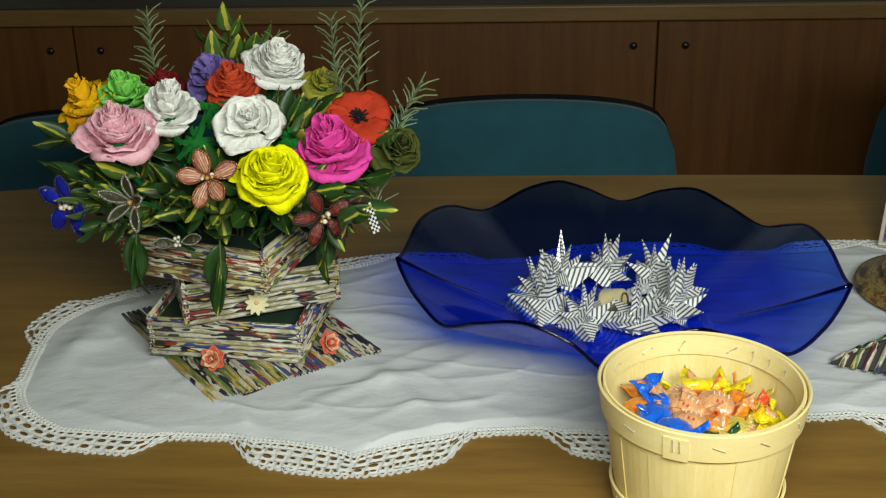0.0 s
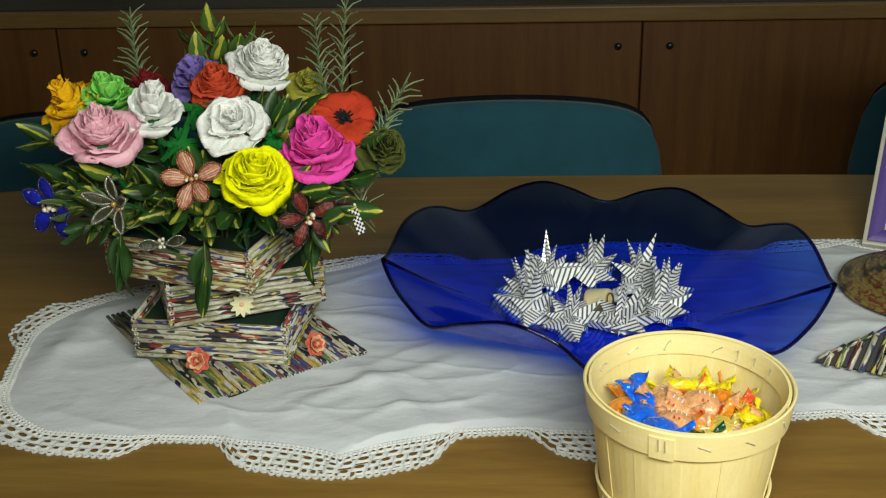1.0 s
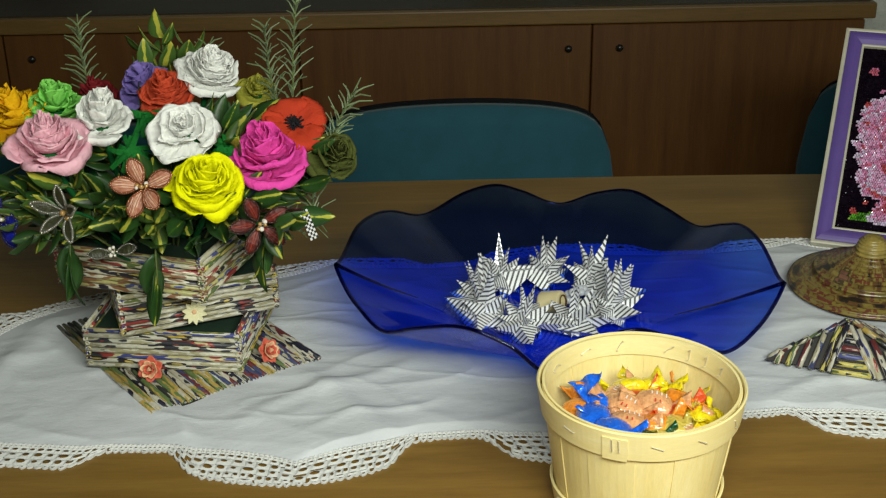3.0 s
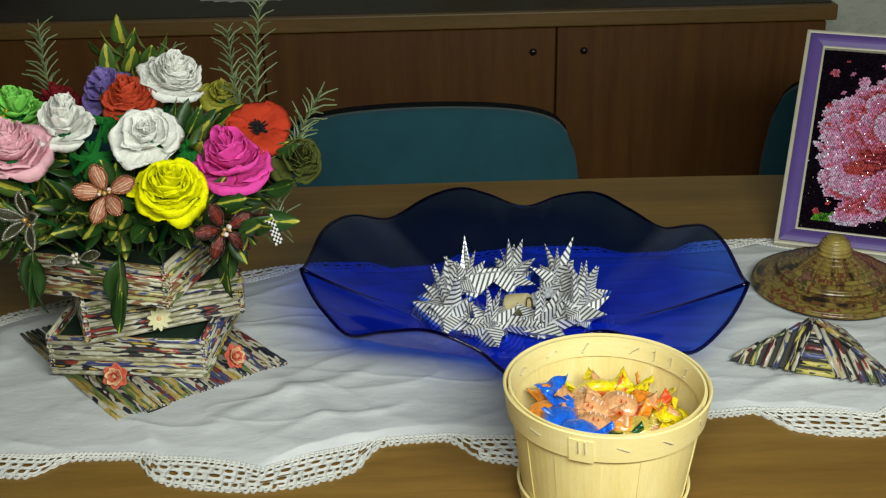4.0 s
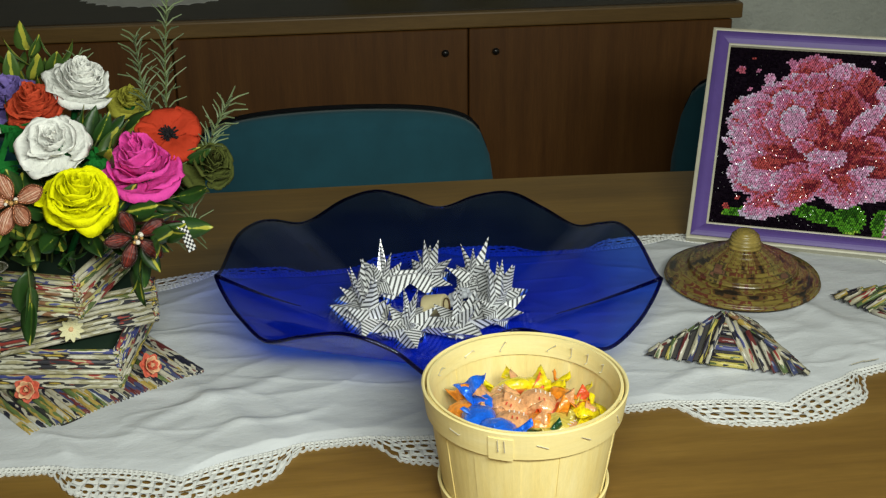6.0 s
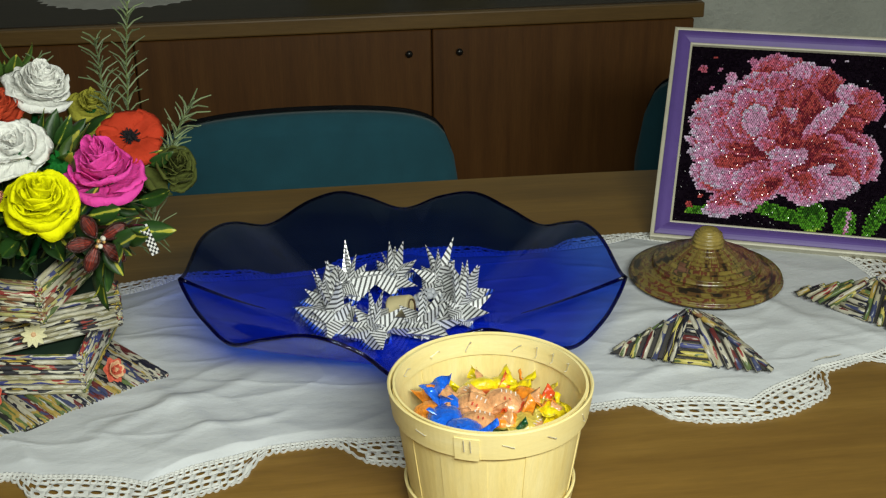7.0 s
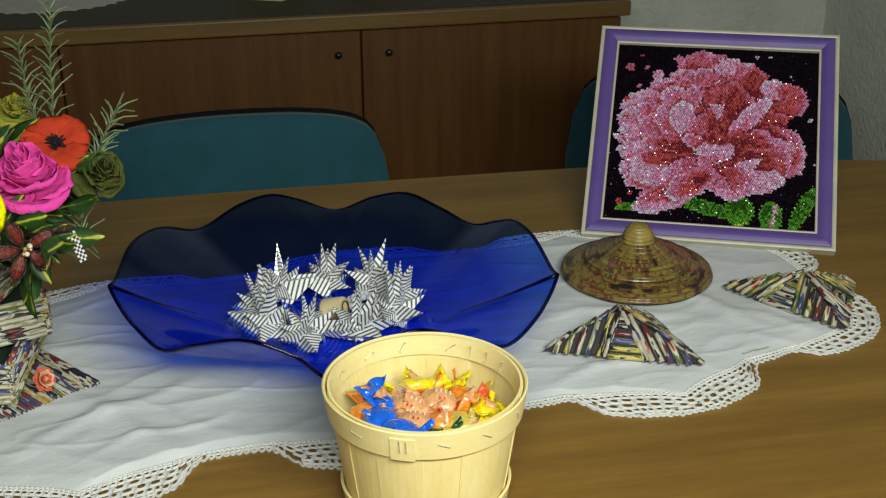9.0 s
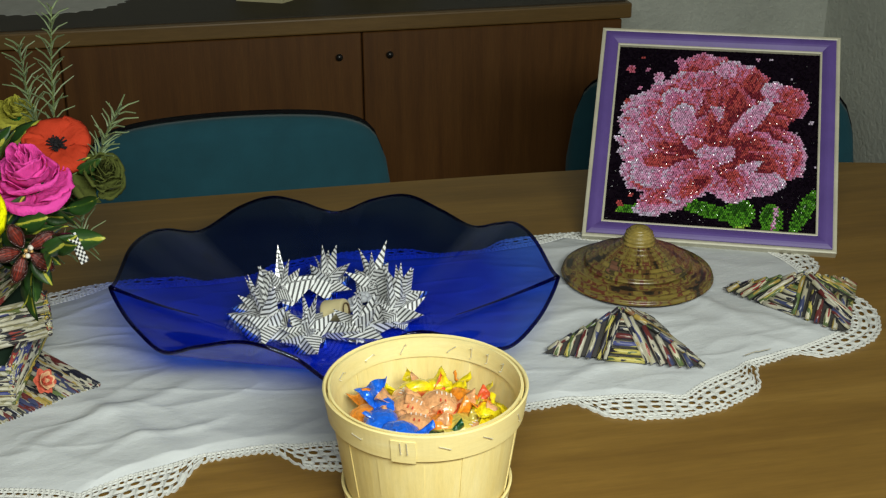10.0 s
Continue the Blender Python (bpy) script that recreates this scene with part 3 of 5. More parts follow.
# petals of the peony, back to front: centre, half sizes, turn, kind of tone
PETALS = [
    (0.437, 0.857, 0.151, 0.122, 0, "c"), (0.577, 0.823, 0.132, 0.122, 0, "p"), (0.684, 0.794, 0.071, 0.109, 0, "r"), (0.352, 0.789, 0.088, 0.083, 20, "p"), (0.266, 0.722, 0.11, 0.09, 20, "p"),
    (0.147, 0.652, 0.115, 0.083, 25, "l"), (0.126, 0.57, 0.104, 0.071, 15, "l"), (0.191, 0.605, 0.082, 0.077, 0, "p"), (0.087, 0.427, 0.088, 0.026, -32, "l"), (0.137, 0.489, 0.099, 0.058, -5, "l"),
    (0.154, 0.375, 0.115, 0.071, -5, "l"), (0.133, 0.293, 0.082, 0.058, 0, "l"), (0.177, 0.237, 0.099, 0.064, 5, "p"), (0.453, 0.584, 0.26, 0.24, 0, "c"), (0.24, 0.299, 0.142, 0.109, 15, "l"),
    (0.283, 0.463, 0.11, 0.09, -8, "p"), (0.21, 0.531, 0.093, 0.071, 20, "p"), (0.303, 0.577, 0.099, 0.096, 15, "p"), (0.416, 0.743, 0.121, 0.128, 0, "c"), (0.31, 0.675, 0.077, 0.096, 10, "p"),
    (0.511, 0.763, 0.082, 0.109, -10, "c"), (0.598, 0.686, 0.071, 0.128, 10, "r"), (0.452, 0.825, 0.066, 0.058, 0, "p"), (0.546, 0.892, 0.055, 0.051, 0, "l"), (0.379, 0.677, 0.049, 0.109, -15, "p"),
    (0.779, 0.629, 0.132, 0.064, 20, "d"), (0.858, 0.696, 0.099, 0.083, 20, "c"), (0.786, 0.779, 0.066, 0.058, 0, "L"), (0.878, 0.76, 0.071, 0.051, -15, "c"), (0.727, 0.564, 0.137, 0.083, 15, "d"),
    (0.671, 0.603, 0.047, 0.16, -38, "l"), (0.625, 0.527, 0.022, 0.115, -42, "p"), (0.868, 0.428, 0.082, 0.135, 10, "p"), (0.827, 0.432, 0.055, 0.141, 8, "c"), (0.772, 0.47, 0.11, 0.096, 0, "r"),
    (0.695, 0.371, 0.197, 0.167, 8, "c"), (0.664, 0.443, 0.099, 0.077, 10, "d"), (0.737, 0.326, 0.11, 0.128, 20, "r"), (0.687, 0.243, 0.17, 0.071, 12, "l"), (0.651, 0.321, 0.093, 0.032, 35, "L"),
    (0.606, 0.261, 0.082, 0.071, -30, "c"), (0.521, 0.234, 0.082, 0.051, -30, "p"), (0.583, 0.174, 0.071, 0.026, -15, "l"), (0.33, 0.368, 0.164, 0.051, 8, "d"), (0.326, 0.426, 0.137, 0.038, -4, "r"),
    (0.374, 0.313, 0.126, 0.045, 22, "p"), (0.291, 0.14, 0.17, 0.077, 22, "l"), (0.269, 0.154, 0.115, 0.045, 20, "c"), (0.406, 0.227, 0.142, 0.071, 35, "p"), (0.415, 0.212, 0.093, 0.038, 38, "r"),
    (0.349, 0.589, 0.066, 0.09, 0, "L"), (0.457, 0.52, 0.077, 0.096, 0, "c"), (0.42, 0.454, 0.071, 0.038, -20, "p"), (0.505, 0.634, 0.038, 0.045, 0, "L"), (0.486, 0.585, 0.027, 0.071, 10, "r"),
    (0.512, 0.403, 0.093, 0.071, 10, "l"), (0.516, 0.436, 0.055, 0.045, 0, "L"), (0.48, 0.344, 0.049, 0.032, -10, "p"), (0.527, 0.475, 0.066, 0.032, 0, "d")]
LEAVES = [
    (0.14, 0.081, 0.093, 0.022, 10), (0.48, 0.1, 0.17, 0.038, -14), (0.646, 0.091, 0.071, 0.083, 0), (0.796, 0.069, 0.055, 0.083, 0), (0.945, 0.122, 0.038, 0.128, -25)]
DOTS = [(0.07, 0.87, 0.022, 3), (0.15, 0.87, 0.014, 4), (0.21, 0.83, 0.03, 5), (0.31, 0.93, 0.022, 4), (0.42, 0.91, 0.018, 3), (0.12, 0.94, 0.01, 2), (0.06, 0.68, 0.015, 2), (0.07, 0.58, 0.012, 2),
        (0.07, 0.10, 0.018, 2), (0.12, 0.15, 0.01, 2), (0.70, 0.96, 0.01, 5), (0.76, 0.96, 0.008, 6), (0.86, 0.85, 0.007, 6), (0.97, 0.61, 0.012, 6), (0.90, 0.55, 0.006, 6), (0.99, 0.36, 0.007, 6), (0.12, 0.76, 0.01, 4)]


def tone(u, v):
    c = 0
    for k, (cx, cy, a, b, turn, *kind) in enumerate(LEAVES + PETALS):
        t = math.radians(turn)
        dx, dy = u - cx, v - cy
        x, y = (dx * math.cos(t) + dy * math.sin(t)) / a, (-dx * math.sin(t) + dy * math.cos(t)) / b
        if abs(x) > 1.3 or abs(y) > 1.3:
            continue
        r = math.hypot(x, y) * (1 + (0.16 if kind else 0.04) * noise.noise(Vector((u * 16, v * 16, k * 3.7))) + (0.05 if kind else 0.0) * math.sin(7 * math.atan2(y, x) + k))
        if r < 1:
            # deep at the heart of the flower, pale at the tips and along the rims, with veins that run outward
            ox, oy = cx - 0.54, cy - 0.36
            ol = math.hypot(ox, oy) + 1e-6
            tip = (dx * ox + dy * oy) / ol / max(a, b)
            across = (dx * oy - dy * ox) / ol
            vein = noise.noise(Vector((across * 85, tip * 1.1, k * 5.1)))
            q = 1.0 + 1.0 * tip + 1.25 * vein + (1.1 if r > 0.80 else 0.0) + (0.35 if kind and kind[0] == "l" else 0.0)
            c = TONES[kind[0] if kind else "g"][max(0, min(3, int(q)))]
        elif r < 1.13 and 1 < c < 7 and kind and a * b > 0.0012:
            c -= 1  # the shade that a petal's rim throws on the one behind
    if c and 0.805 < u - 0.15 * (v - 0.1) < 0.822 and v < 0.17:
        c = 5  # the stem's pale vein
    for cx, cy, r, k in DOTS:
        if math.hypot(u - cx, v - cy) < r:
            c = k
    return c


def build_picture():
    p = thing("bead_picture", "framed bead picture of a pink peony on black", "picture", PIC)
    w, rim, inner = PW, 0.0048, 0.0235

    def ring(a, b, z0, z1, hump=0.0):
        bm = bmesh.new()
        prof = [(a, z0), (a, z1)] + [(a + (b - a) * k / 6, z1 + hump * math.sin(math.pi * k / 6) - hump * 0.8 * k / 6) for k in range(1, 6)] + [(b, z1 - hump * 0.8), (b, z0)]
        loops = []
        for o, z in prof:
            loops.append([bm.verts.new(q) for q in ((o, o, z), (w - o, o, z), (w - o, w - o, z), (o, w - o, z))])
        for l, h in zip(loops, loops[1:] + loops[:1]):
            for i in range(4):
                bm.faces.new((l[i], l[(i + 1) % 4], h[(i + 1) % 4], h[i]))
        return bm

    part("outer_frame", ring(0, rim, -0.012, 0.004, 0.001), M_PIC_CREAM, p, "cream outer edge of the frame")
    part("frame_moulding", ring(rim, inner - 0.0025, -0.010, 0.005, 0.0028), M_PIC_PURPLE, p, "purple lacquered frame moulding")
    part("inner_frame", ring(inner - 0.0025, inner, -0.008, 0.003, 0.0005), M_PIC_CREAM, p, "thin cream inner edge")
    part("backing", boxed(0.004, 0.004, -0.011, w - 0.004, w - 0.004, -0.004), M_CARD, p)
    part("canvas", boxed(inner - 0.001, inner - 0.001, -0.0038, w - inner + 0.001, w - inner + 0.001, -0.002), M_CANVAS, p)
    n = 92
    s = (w - 2 * inner) / n
    verts, faces = [[] for _ in BEADS], [[] for _ in BEADS]
    for i in range(n):
        for j in range(n):
            c = tone((i + 0.5) / n, (j + 0.5) / n)
            if c == 0 and random.random() < 0.35:
                continue
            if 3 <= c <= 5 and random.random() < 0.12:
                c += random.choice((-1, 1))
            V, F = verts[c], faces[c]
            x, y = inner + (i + 0.5 + 0.25 * (-1) ** j) * s + random.uniform(-0.1, 0.1) * s, inner + (j + 0.5) * s + random.uniform(-0.1, 0.1) * s
            k = len(V)
            h, g = s * 0.46, s * 0.24
            tx, ty = random.uniform(-1, 1) * s, random.uniform(-1, 1) * s
            V += [(x - h, y - h, -0.002), (x + h, y - h, -0.002), (x + h, y + h, -0.002), (x - h, y + h, -0.002)]
            for a, b in ((-g, -g), (g, -g), (g, g), (-g, g)):
                V.append((x + a, y + b, -0.0008 + (a * tx + b * ty) / s * 0.5))
            F += [(k, k + 1, k + 5, k + 4), (k + 1, k + 2, k + 6, k + 5), (k + 2, k + 3, k + 7, k + 6), (k + 3, k, k + 4, k + 7), (k + 4, k + 5, k + 6, k + 7)]
    for m, V, F in zip(BEADS, verts, faces):
        me = bpy.data.meshes.new("bead_mosaic")
        me.from_pydata(V, [], F)
        me.materials.append(m)
        ob = new("bead_mosaic", me)
        ob.parent = p
        tagged(ob, "faceted " + m.name[5:].replace("_", " ") + " beads", kind="stuff")
    # the strut behind, which holds it leaning far back
    back = PIC.inverted() @ Vector((0.70, 1.56, TABLE + 0.0015))
    part("strut", tube(bmesh.new(), [(w / 2, w * 0.72, -0.012), (w / 2, back.y, back.z)], 0.006, 6), M_CARD, p, "folding card strut")


build_picture()

# ---- rolled paper work ----
PAPER_SETS = {
    "a": [(0.55, 0.52, 0.40), (0.36, 0.33, 0.20), (0.58, 0.56, 0.45), (0.04, 0.04, 0.05), (0.34, 0.05, 0.04), (0.50, 0.45, 0.24), (0.06, 0.07, 0.24), (0.62, 0.59, 0.48), (0.15, 0.18, 0.06), (0.58, 0.42, 0.08), (0.03, 0.025, 0.03), (0.6, 0.58, 0.48)],
    "b": [(0.45, 0.42, 0.28), (0.30, 0.045, 0.04), (0.62, 0.58, 0.42), (0.10, 0.14, 0.05), (0.55, 0.47, 0.12), (0.025, 0.02, 0.03), (0.56, 0.53, 0.40), (0.24, 0.12, 0.06), (0.42, 0.40, 0.16), (0.08, 0.09, 0.25), (0.5, 0.47, 0.36)],
}


def paper(name, colours, gloss=0.4, stretch=(30, 130, 130), scale=1.0, tint=1.0):
    m, nt, b = _nodes(name)
    rnd = _random(nt)
    mul = nt.nodes.new("ShaderNodeMath")
    mul.operation = "MULTIPLY"
    mul.inputs[1].default_value = 60
    nt.links.new(rnd, mul.inputs[0])
    n1 = _noise(nt, scale, 2, stretch, 0.5, offset=mul.outputs[0])
    # each roll leans to a colour of its own
    mix = nt.nodes.new("ShaderNodeMath")
    mix.operation = "MULTIPLY_ADD"
    mix.inputs[1].default_value = 2.9
    nt.links.new(rnd, mix.inputs[0])
    nt.links.new(n1, mix.inputs[2])
    fr = nt.nodes.new("ShaderNodeMath")
    fr.operation = "FRACT"
    nt.links.new(mix.outputs[0], fr.inputs[0])
    c = _ramp(nt, fr.outputs[0], [(i / len(colours), [x * tint for x in q]) for i, q in enumerate(colours)])
    nt.nodes[-1].color_ramp.interpolation = "CONSTANT"
    fine = _noise(nt, 420, 3, (0.6, 1, 1))
    c = _shade(nt, c, fine, 0.55, 1.3)
    nt.links.new(c, b.inputs["Base Color"])
    b.inputs["Roughness"].default_value = gloss
    _bump(nt, b, fine, 0.25, 0.0004)
    return m


M_PAPER = paper("magazine_paper_rolls", PAPER_SETS["a"])
M_PAPER_B = paper("magazine_paper_dark", PAPER_SETS["b"])
M_PAPER_C = paper("magazine_paper_deep", [(0.45, 0.42, 0.33), (0.02, 0.02, 0.035), (0.5, 0.47, 0.38), (0.14, 0.03, 0.03), (0.05, 0.06, 0.14), (0.4, 0.37, 0.26), (0.03, 0.03, 0.03), (0.12, 0.17, 0.06), (0.4, 0.28, 0.07)], 0.3)
# near black: puts the shade between paper rolls into the colour behind them
M_GAP_SHADE = plain("dark_paper_core", (0.03, 0.027, 0.026), 0.8, 0.3)
# green card, its colour taken near black for the shade inside the boxes
M_LINER = plain("green_liner_card", (0.008, 0.028, 0.014), 0.8, 0.2)


def roll_mesh(length, r=0.0027):
    """A rolled paper tube along x from the middle, open at its ends."""
    bm = bmesh.new()
    n = 8
    prof = [(-length / 2 + 0.003, 0.45), (-length / 2, 0.55), (-length / 2, 1), (-length / 6, 1.03), (length / 6, 0.98), (length / 2, 1), (length / 2, 0.55), (length / 2 - 0.003, 0.45)]
    rings = [[bm.verts.new((x, r * k * math.cos(2 * math.pi * i / n), r * k * math.sin(2 * math.pi * i / n))) for i in range(n)] for x, k in prof]
    for a, b in zip(rings, rings[1:]):
        for i in range(n):
            bm.faces.new((a[i], a[(i + 1) % n], b[(i + 1) % n], b[i]))
    bm.faces.new(rings[0])
    bm.faces.new(rings[-1])
    return bm


def rolls_first(name, length, r, parent, at, material):
    return part(name, roll_mesh(length, r), material, parent, smooth=True, at=at)


TOWER = thing("paper_planter", "stepped flower box of rolled magazine paper tubes", "planter", pose(-0.25, 1.175, TABLE + 0.003))


def build_tower():
    rd = random.Random(4)
    T = Matrix.Translation((0.25, -1.175, 0))
    # the mat
    f, r, l = Vector((-0.257, 1.027, 0)), Vector((-0.112, 1.124, 0)), Vector((-0.389, 1.196, 0))
    across, along = r - f, l - f
    n = 30
    src = None
    turn = math.degrees(math.atan2(along.y, along.x))
    for i in range(n):
        c = f + across * ((i + 0.5) / n) + along * 0.5
        m = T @ pose(c.x, c.y, 0.003, rd.uniform(0, 360), 0, turn + rd.uniform(-0.5, 0.5))
        if src is None:
            src = rolls_first("mat_roll", along.length, 0.0027, TOWER, m, M_PAPER_C)
        else:
            share("mat_roll", src, TOWER, m)
    # thin dark sheet added under the mat, standing for shade between its rolls
    c = f + across * 0.5 + along * 0.5
    part("mat_backing", boxed(-along.length * 0.49, -across.length * 0.485, 0.0004, along.length * 0.49, across.length * 0.485, 0.0016), M_GAP_SHADE, TOWER, at=T @ pose(c.x, c.y, 0, 0, 0, turn))
    # three boxes, each turned on the one below
    for base, cx, cy, turn, size, mat, rows in ((0.0058, -0.2495, 1.1745, -7.0, 0.152, M_PAPER, 8), (0.0470, -0.248, 1.185, 20.5, 0.150, M_PAPER, 8), (0.0885, -0.257, 1.1685, -18.2, 0.153, M_PAPER_B, 8)):
        src = None
        for k in range(rows):
            z = base + 0.0026 + k * 0.00525
            for side in range(4):
                q = T @ pose(cx, cy, z, 0, 0, turn + 90 * side) @ pose(0.0 + rd.uniform(-0.0008, 0.0008), -size / 2 + 0.0027 + rd.uniform(-0.0005, 0.0005), 0.0026 * (side % 2), rd.uniform(0, 360), rd.uniform(-0.3, 0.3), rd.uniform(-0.3, 0.3))
                if src is None:
                    src = rolls_first("side_roll", size, 0.00245, TOWER, q, mat)
                else:
                    share("side_roll", src, TOWER, q)
        s = size / 2 - 0.006
        part("liner", boxed(-s, -s, base + 0.001, s, s, base + 0.034), M_LINER, TOWER, "green card lining, darkened for the shade inside the box", at=T @ pose(cx, cy, 0, 0, 0, turn))


build_tower()

M_CREAM_PAPER = plain("cream_paper", (0.72, 0.68, 0.42), 0.7, 0.1, 200, 0.2)
M_CORAL_PAPER = plain("coral_paper", (0.62, 0.12, 0.07), 0.7, 0.35, 120, 0.2, patch=90)
M_PEACH_PAPER = plain("peach_paper", (0.75, 0.45, 0.25), 0.7, 0.25, 120, 0.2, patch=90)


def small_petal(length, width, cup):
    def f(u, v):
        x = (u - 0.5) * width * math.sin(math.pi * (0.12 + 0.8 * v) ** 0.8)
        return Vector((x, length * v, cup * v * v + 0.25 * abs(x)))
    return thicken(sheet(f, 4, 5), 0.0004)


def build_daisy(at, out):
    d = thing("paper_daisy", "small cream paper daisy glued to a paper box", "paper flower", at)
    src = None
    for i in range(10):
        m = pose(0, 0, 0.001, 0, 0, 36 * i) @ pose(0, 0.002, 0, 14, 0, 0)
        if src is None:
            src = part("petal", small_petal(0.010, 0.0055, 0.001), M_CREAM_PAPER, d, at=m)
        else:
            share("petal", src, d, m)
    part("flower_centre", lathe([(0.0, 0.0035), (0.002, 0.0025), (0.0028, 0.0), (0.0, -0.002)], 10), M_PEACH_PAPER, d, smooth=True)


def build_paper_rosette(at):
    d = thing("paper_rosette", "small coral and cream paper rose on the planter", "paper flower", at, "paper rosettes")
    for ring, (n, tilt, ln, mat) in enumerate(((6, 12, 0.0125, M_CORAL_PAPER), (6, 35, 0.0105, M_PEACH_PAPER), (5, 55, 0.0085, M_CORAL_PAPER), (3, 75, 0.006, M_PEACH_PAPER))):
        src = None
        for i in range(n):
            m = pose(0, 0, 0.0012 * ring, 0, 0, 360 / n * i + 23 * ring) @ pose(0, 0.001, 0, tilt, 0, 0)
            if src is None:
                src = part("petal", small_petal(ln, ln * 0.95, 0.002), mat, d, smooth=True, at=m)
            else:
                share("petal", src, d, m)
    part("rosette_base", lathe([(0.0, 0.001), (0.004, 0.0), (0.004, -0.002), (0.0, -0.003)], 10), M_CORAL_PAPER, d)


def facing(x, y, z, nx, ny, nz):
    """A pose whose z axis points along n."""
    return Matrix.Translation((x, y, z)) @ Vector((nx, ny, nz)).to_track_quat("Z", "Y").to_matrix().to_4x4()


build_daisy(facing(-0.2265, 1.1050, TABLE + 0.0675, 0.36, -0.93, 0.25), 0)
build_paper_rosette(facing(-0.2680, 1.0885, TABLE + 0.0170, -0.15, -0.9, 0.4))
build_paper_rosette(facing(-0.1640, 1.1180, TABLE + 0.0170, 0.75, -0.55, 0.45))


# ---- paper lid ----
def lid_mat():
    """Strips of printed paper wound round and round under varnish."""
    m, nt, b = _nodes("varnished_paper_coil")
    co, sep, ang, rad = (nt.nodes.new(k) for k in ("ShaderNodeTexCoord", "ShaderNodeSeparateXYZ", "ShaderNodeMath", "ShaderNodeVectorMath"))
    nt.links.new(co.outputs["Object"], sep.inputs[0])
    ang.operation, rad.operation = "ARCTAN2", "LENGTH"
    nt.links.new(sep.outputs["Y"], ang.inputs[0])
    nt.links.new(sep.outputs["X"], ang.inputs[1])
    nt.links.new(co.outputs["Object"], rad.inputs[0])
    polar = nt.nodes.new("ShaderNodeCombineXYZ")
    nt.links.new(ang.outputs[0], polar.inputs["X"])
    nt.links.new(rad.outputs["Value"], polar.inputs["Y"])

    def wound(along, across, detail, rough):
        mp, n = nt.nodes.new("ShaderNodeMapping"), nt.nodes.new("ShaderNodeTexNoise")
        mp.inputs["Scale"].default_value = (along, across, 1)
        n.inputs["Scale"].default_value, n.inputs["Detail"].default_value, n.inputs["Roughness"].default_value = 1.0, detail, rough
        nt.links.new(polar.outputs[0], mp.inputs["Vector"])
        nt.links.new(mp.outputs[0], n.inputs["Vector"])
        return n.outputs["Fac"]

    patch, line = wound(1.7, 62, 4, 0.55), wound(3.5, 420, 3, 0.6)
    c = _ramp(nt, patch, [(0.0, (0.014, 0.010, 0.008)), (0.38, (0.022, 0.016, 0.010)), (0.42, (0.10, 0.05, 0.018)), (0.46, (0.19, 0.14, 0.033)), (0.51, (0.12, 0.034, 0.020)), (0.54, (0.20, 0.15, 0.04)), (0.59, (0.055, 0.042, 0.018)), (0.63, (0.17, 0.08, 0.05))], hard=True)
    c = _shade(nt, c, line, 0.1, 1.9)
    nt.links.new(c, b.inputs["Base Color"])
    b.inputs["Roughness"].default_value = 0.3
    b.inputs["Coat Weight"].default_value = 0.3
    _bump(nt, b, line, 0.5, 0.001)
    return m


M_LID = lid_mat()
M_LID_KNOB = plain("yellow_paper_coil", (0.27, 0.2, 0.05), 0.35, 0.45, 160, 0.6, patch=60)
M_LID_UNDER = plain("lid_underside", (0.03, 0.016, 0.010), 0.5, 0.3)


def build_lid():
    t = thing("paper_dish_lid", "round stepped lid of varnished coiled paper on the cloth", "lid", pose(0.456, 1.248, TABLE + 0.003))

    def coil(profile, step):
        out = []
        for (r0, z0), (r1, z1) in zip(profile, profile[1:]):
            k = max(1, int(math.hypot(r1 - r0, z1 - z0) / step))
            d = Vector((r1 - r0, z1 - z0))
            nrm = Vector((-d.y, d.x)).normalized() * -0.0016
            for i in range(k):
                for q, h in ((0.0, 0.0), (0.3, 1.0), (0.7, 1.0)):
                    f = (i + q) / k
                    out.append((max(0, r0 + d.x * f - nrm.x * h), z0 + d.y * f - nrm.y * h))
        out.append(profile[-1])
        return out

    part("brim", lathe(coil([(0.083, 0.008), (0.0815, 0.0125), (0.069, 0.018), (0.058, 0.0215), (0.0565, 0.0205), (0.05, 0.0205)], 0.0058), 96), M_LID, t, smooth=True)
    part("crown", lathe(coil([(0.0585, 0.0205), (0.0575, 0.0262), (0.044, 0.0315), (0.030, 0.0385), (0.0205, 0.0462), (0.015, 0.0475)], 0.0052), 96), M_LID, t, smooth=True)
    part("knob", lathe(coil([(0.0178, 0.045), (0.0172, 0.050), (0.0148, 0.0575), (0.010, 0.062), (0.0, 0.0635)], 0.003), 40), M_LID_KNOB, t, "yellowish rounded paper knob", smooth=True)
    part("underside", lathe([(0.0, 0.0), (0.055, 0.0), (0.074, 0.003), (0.083, 0.0078), (0.06, 0.012), (0.0, 0.012)], 60), M_LID_UNDER, t, smooth=True)


build_lid()


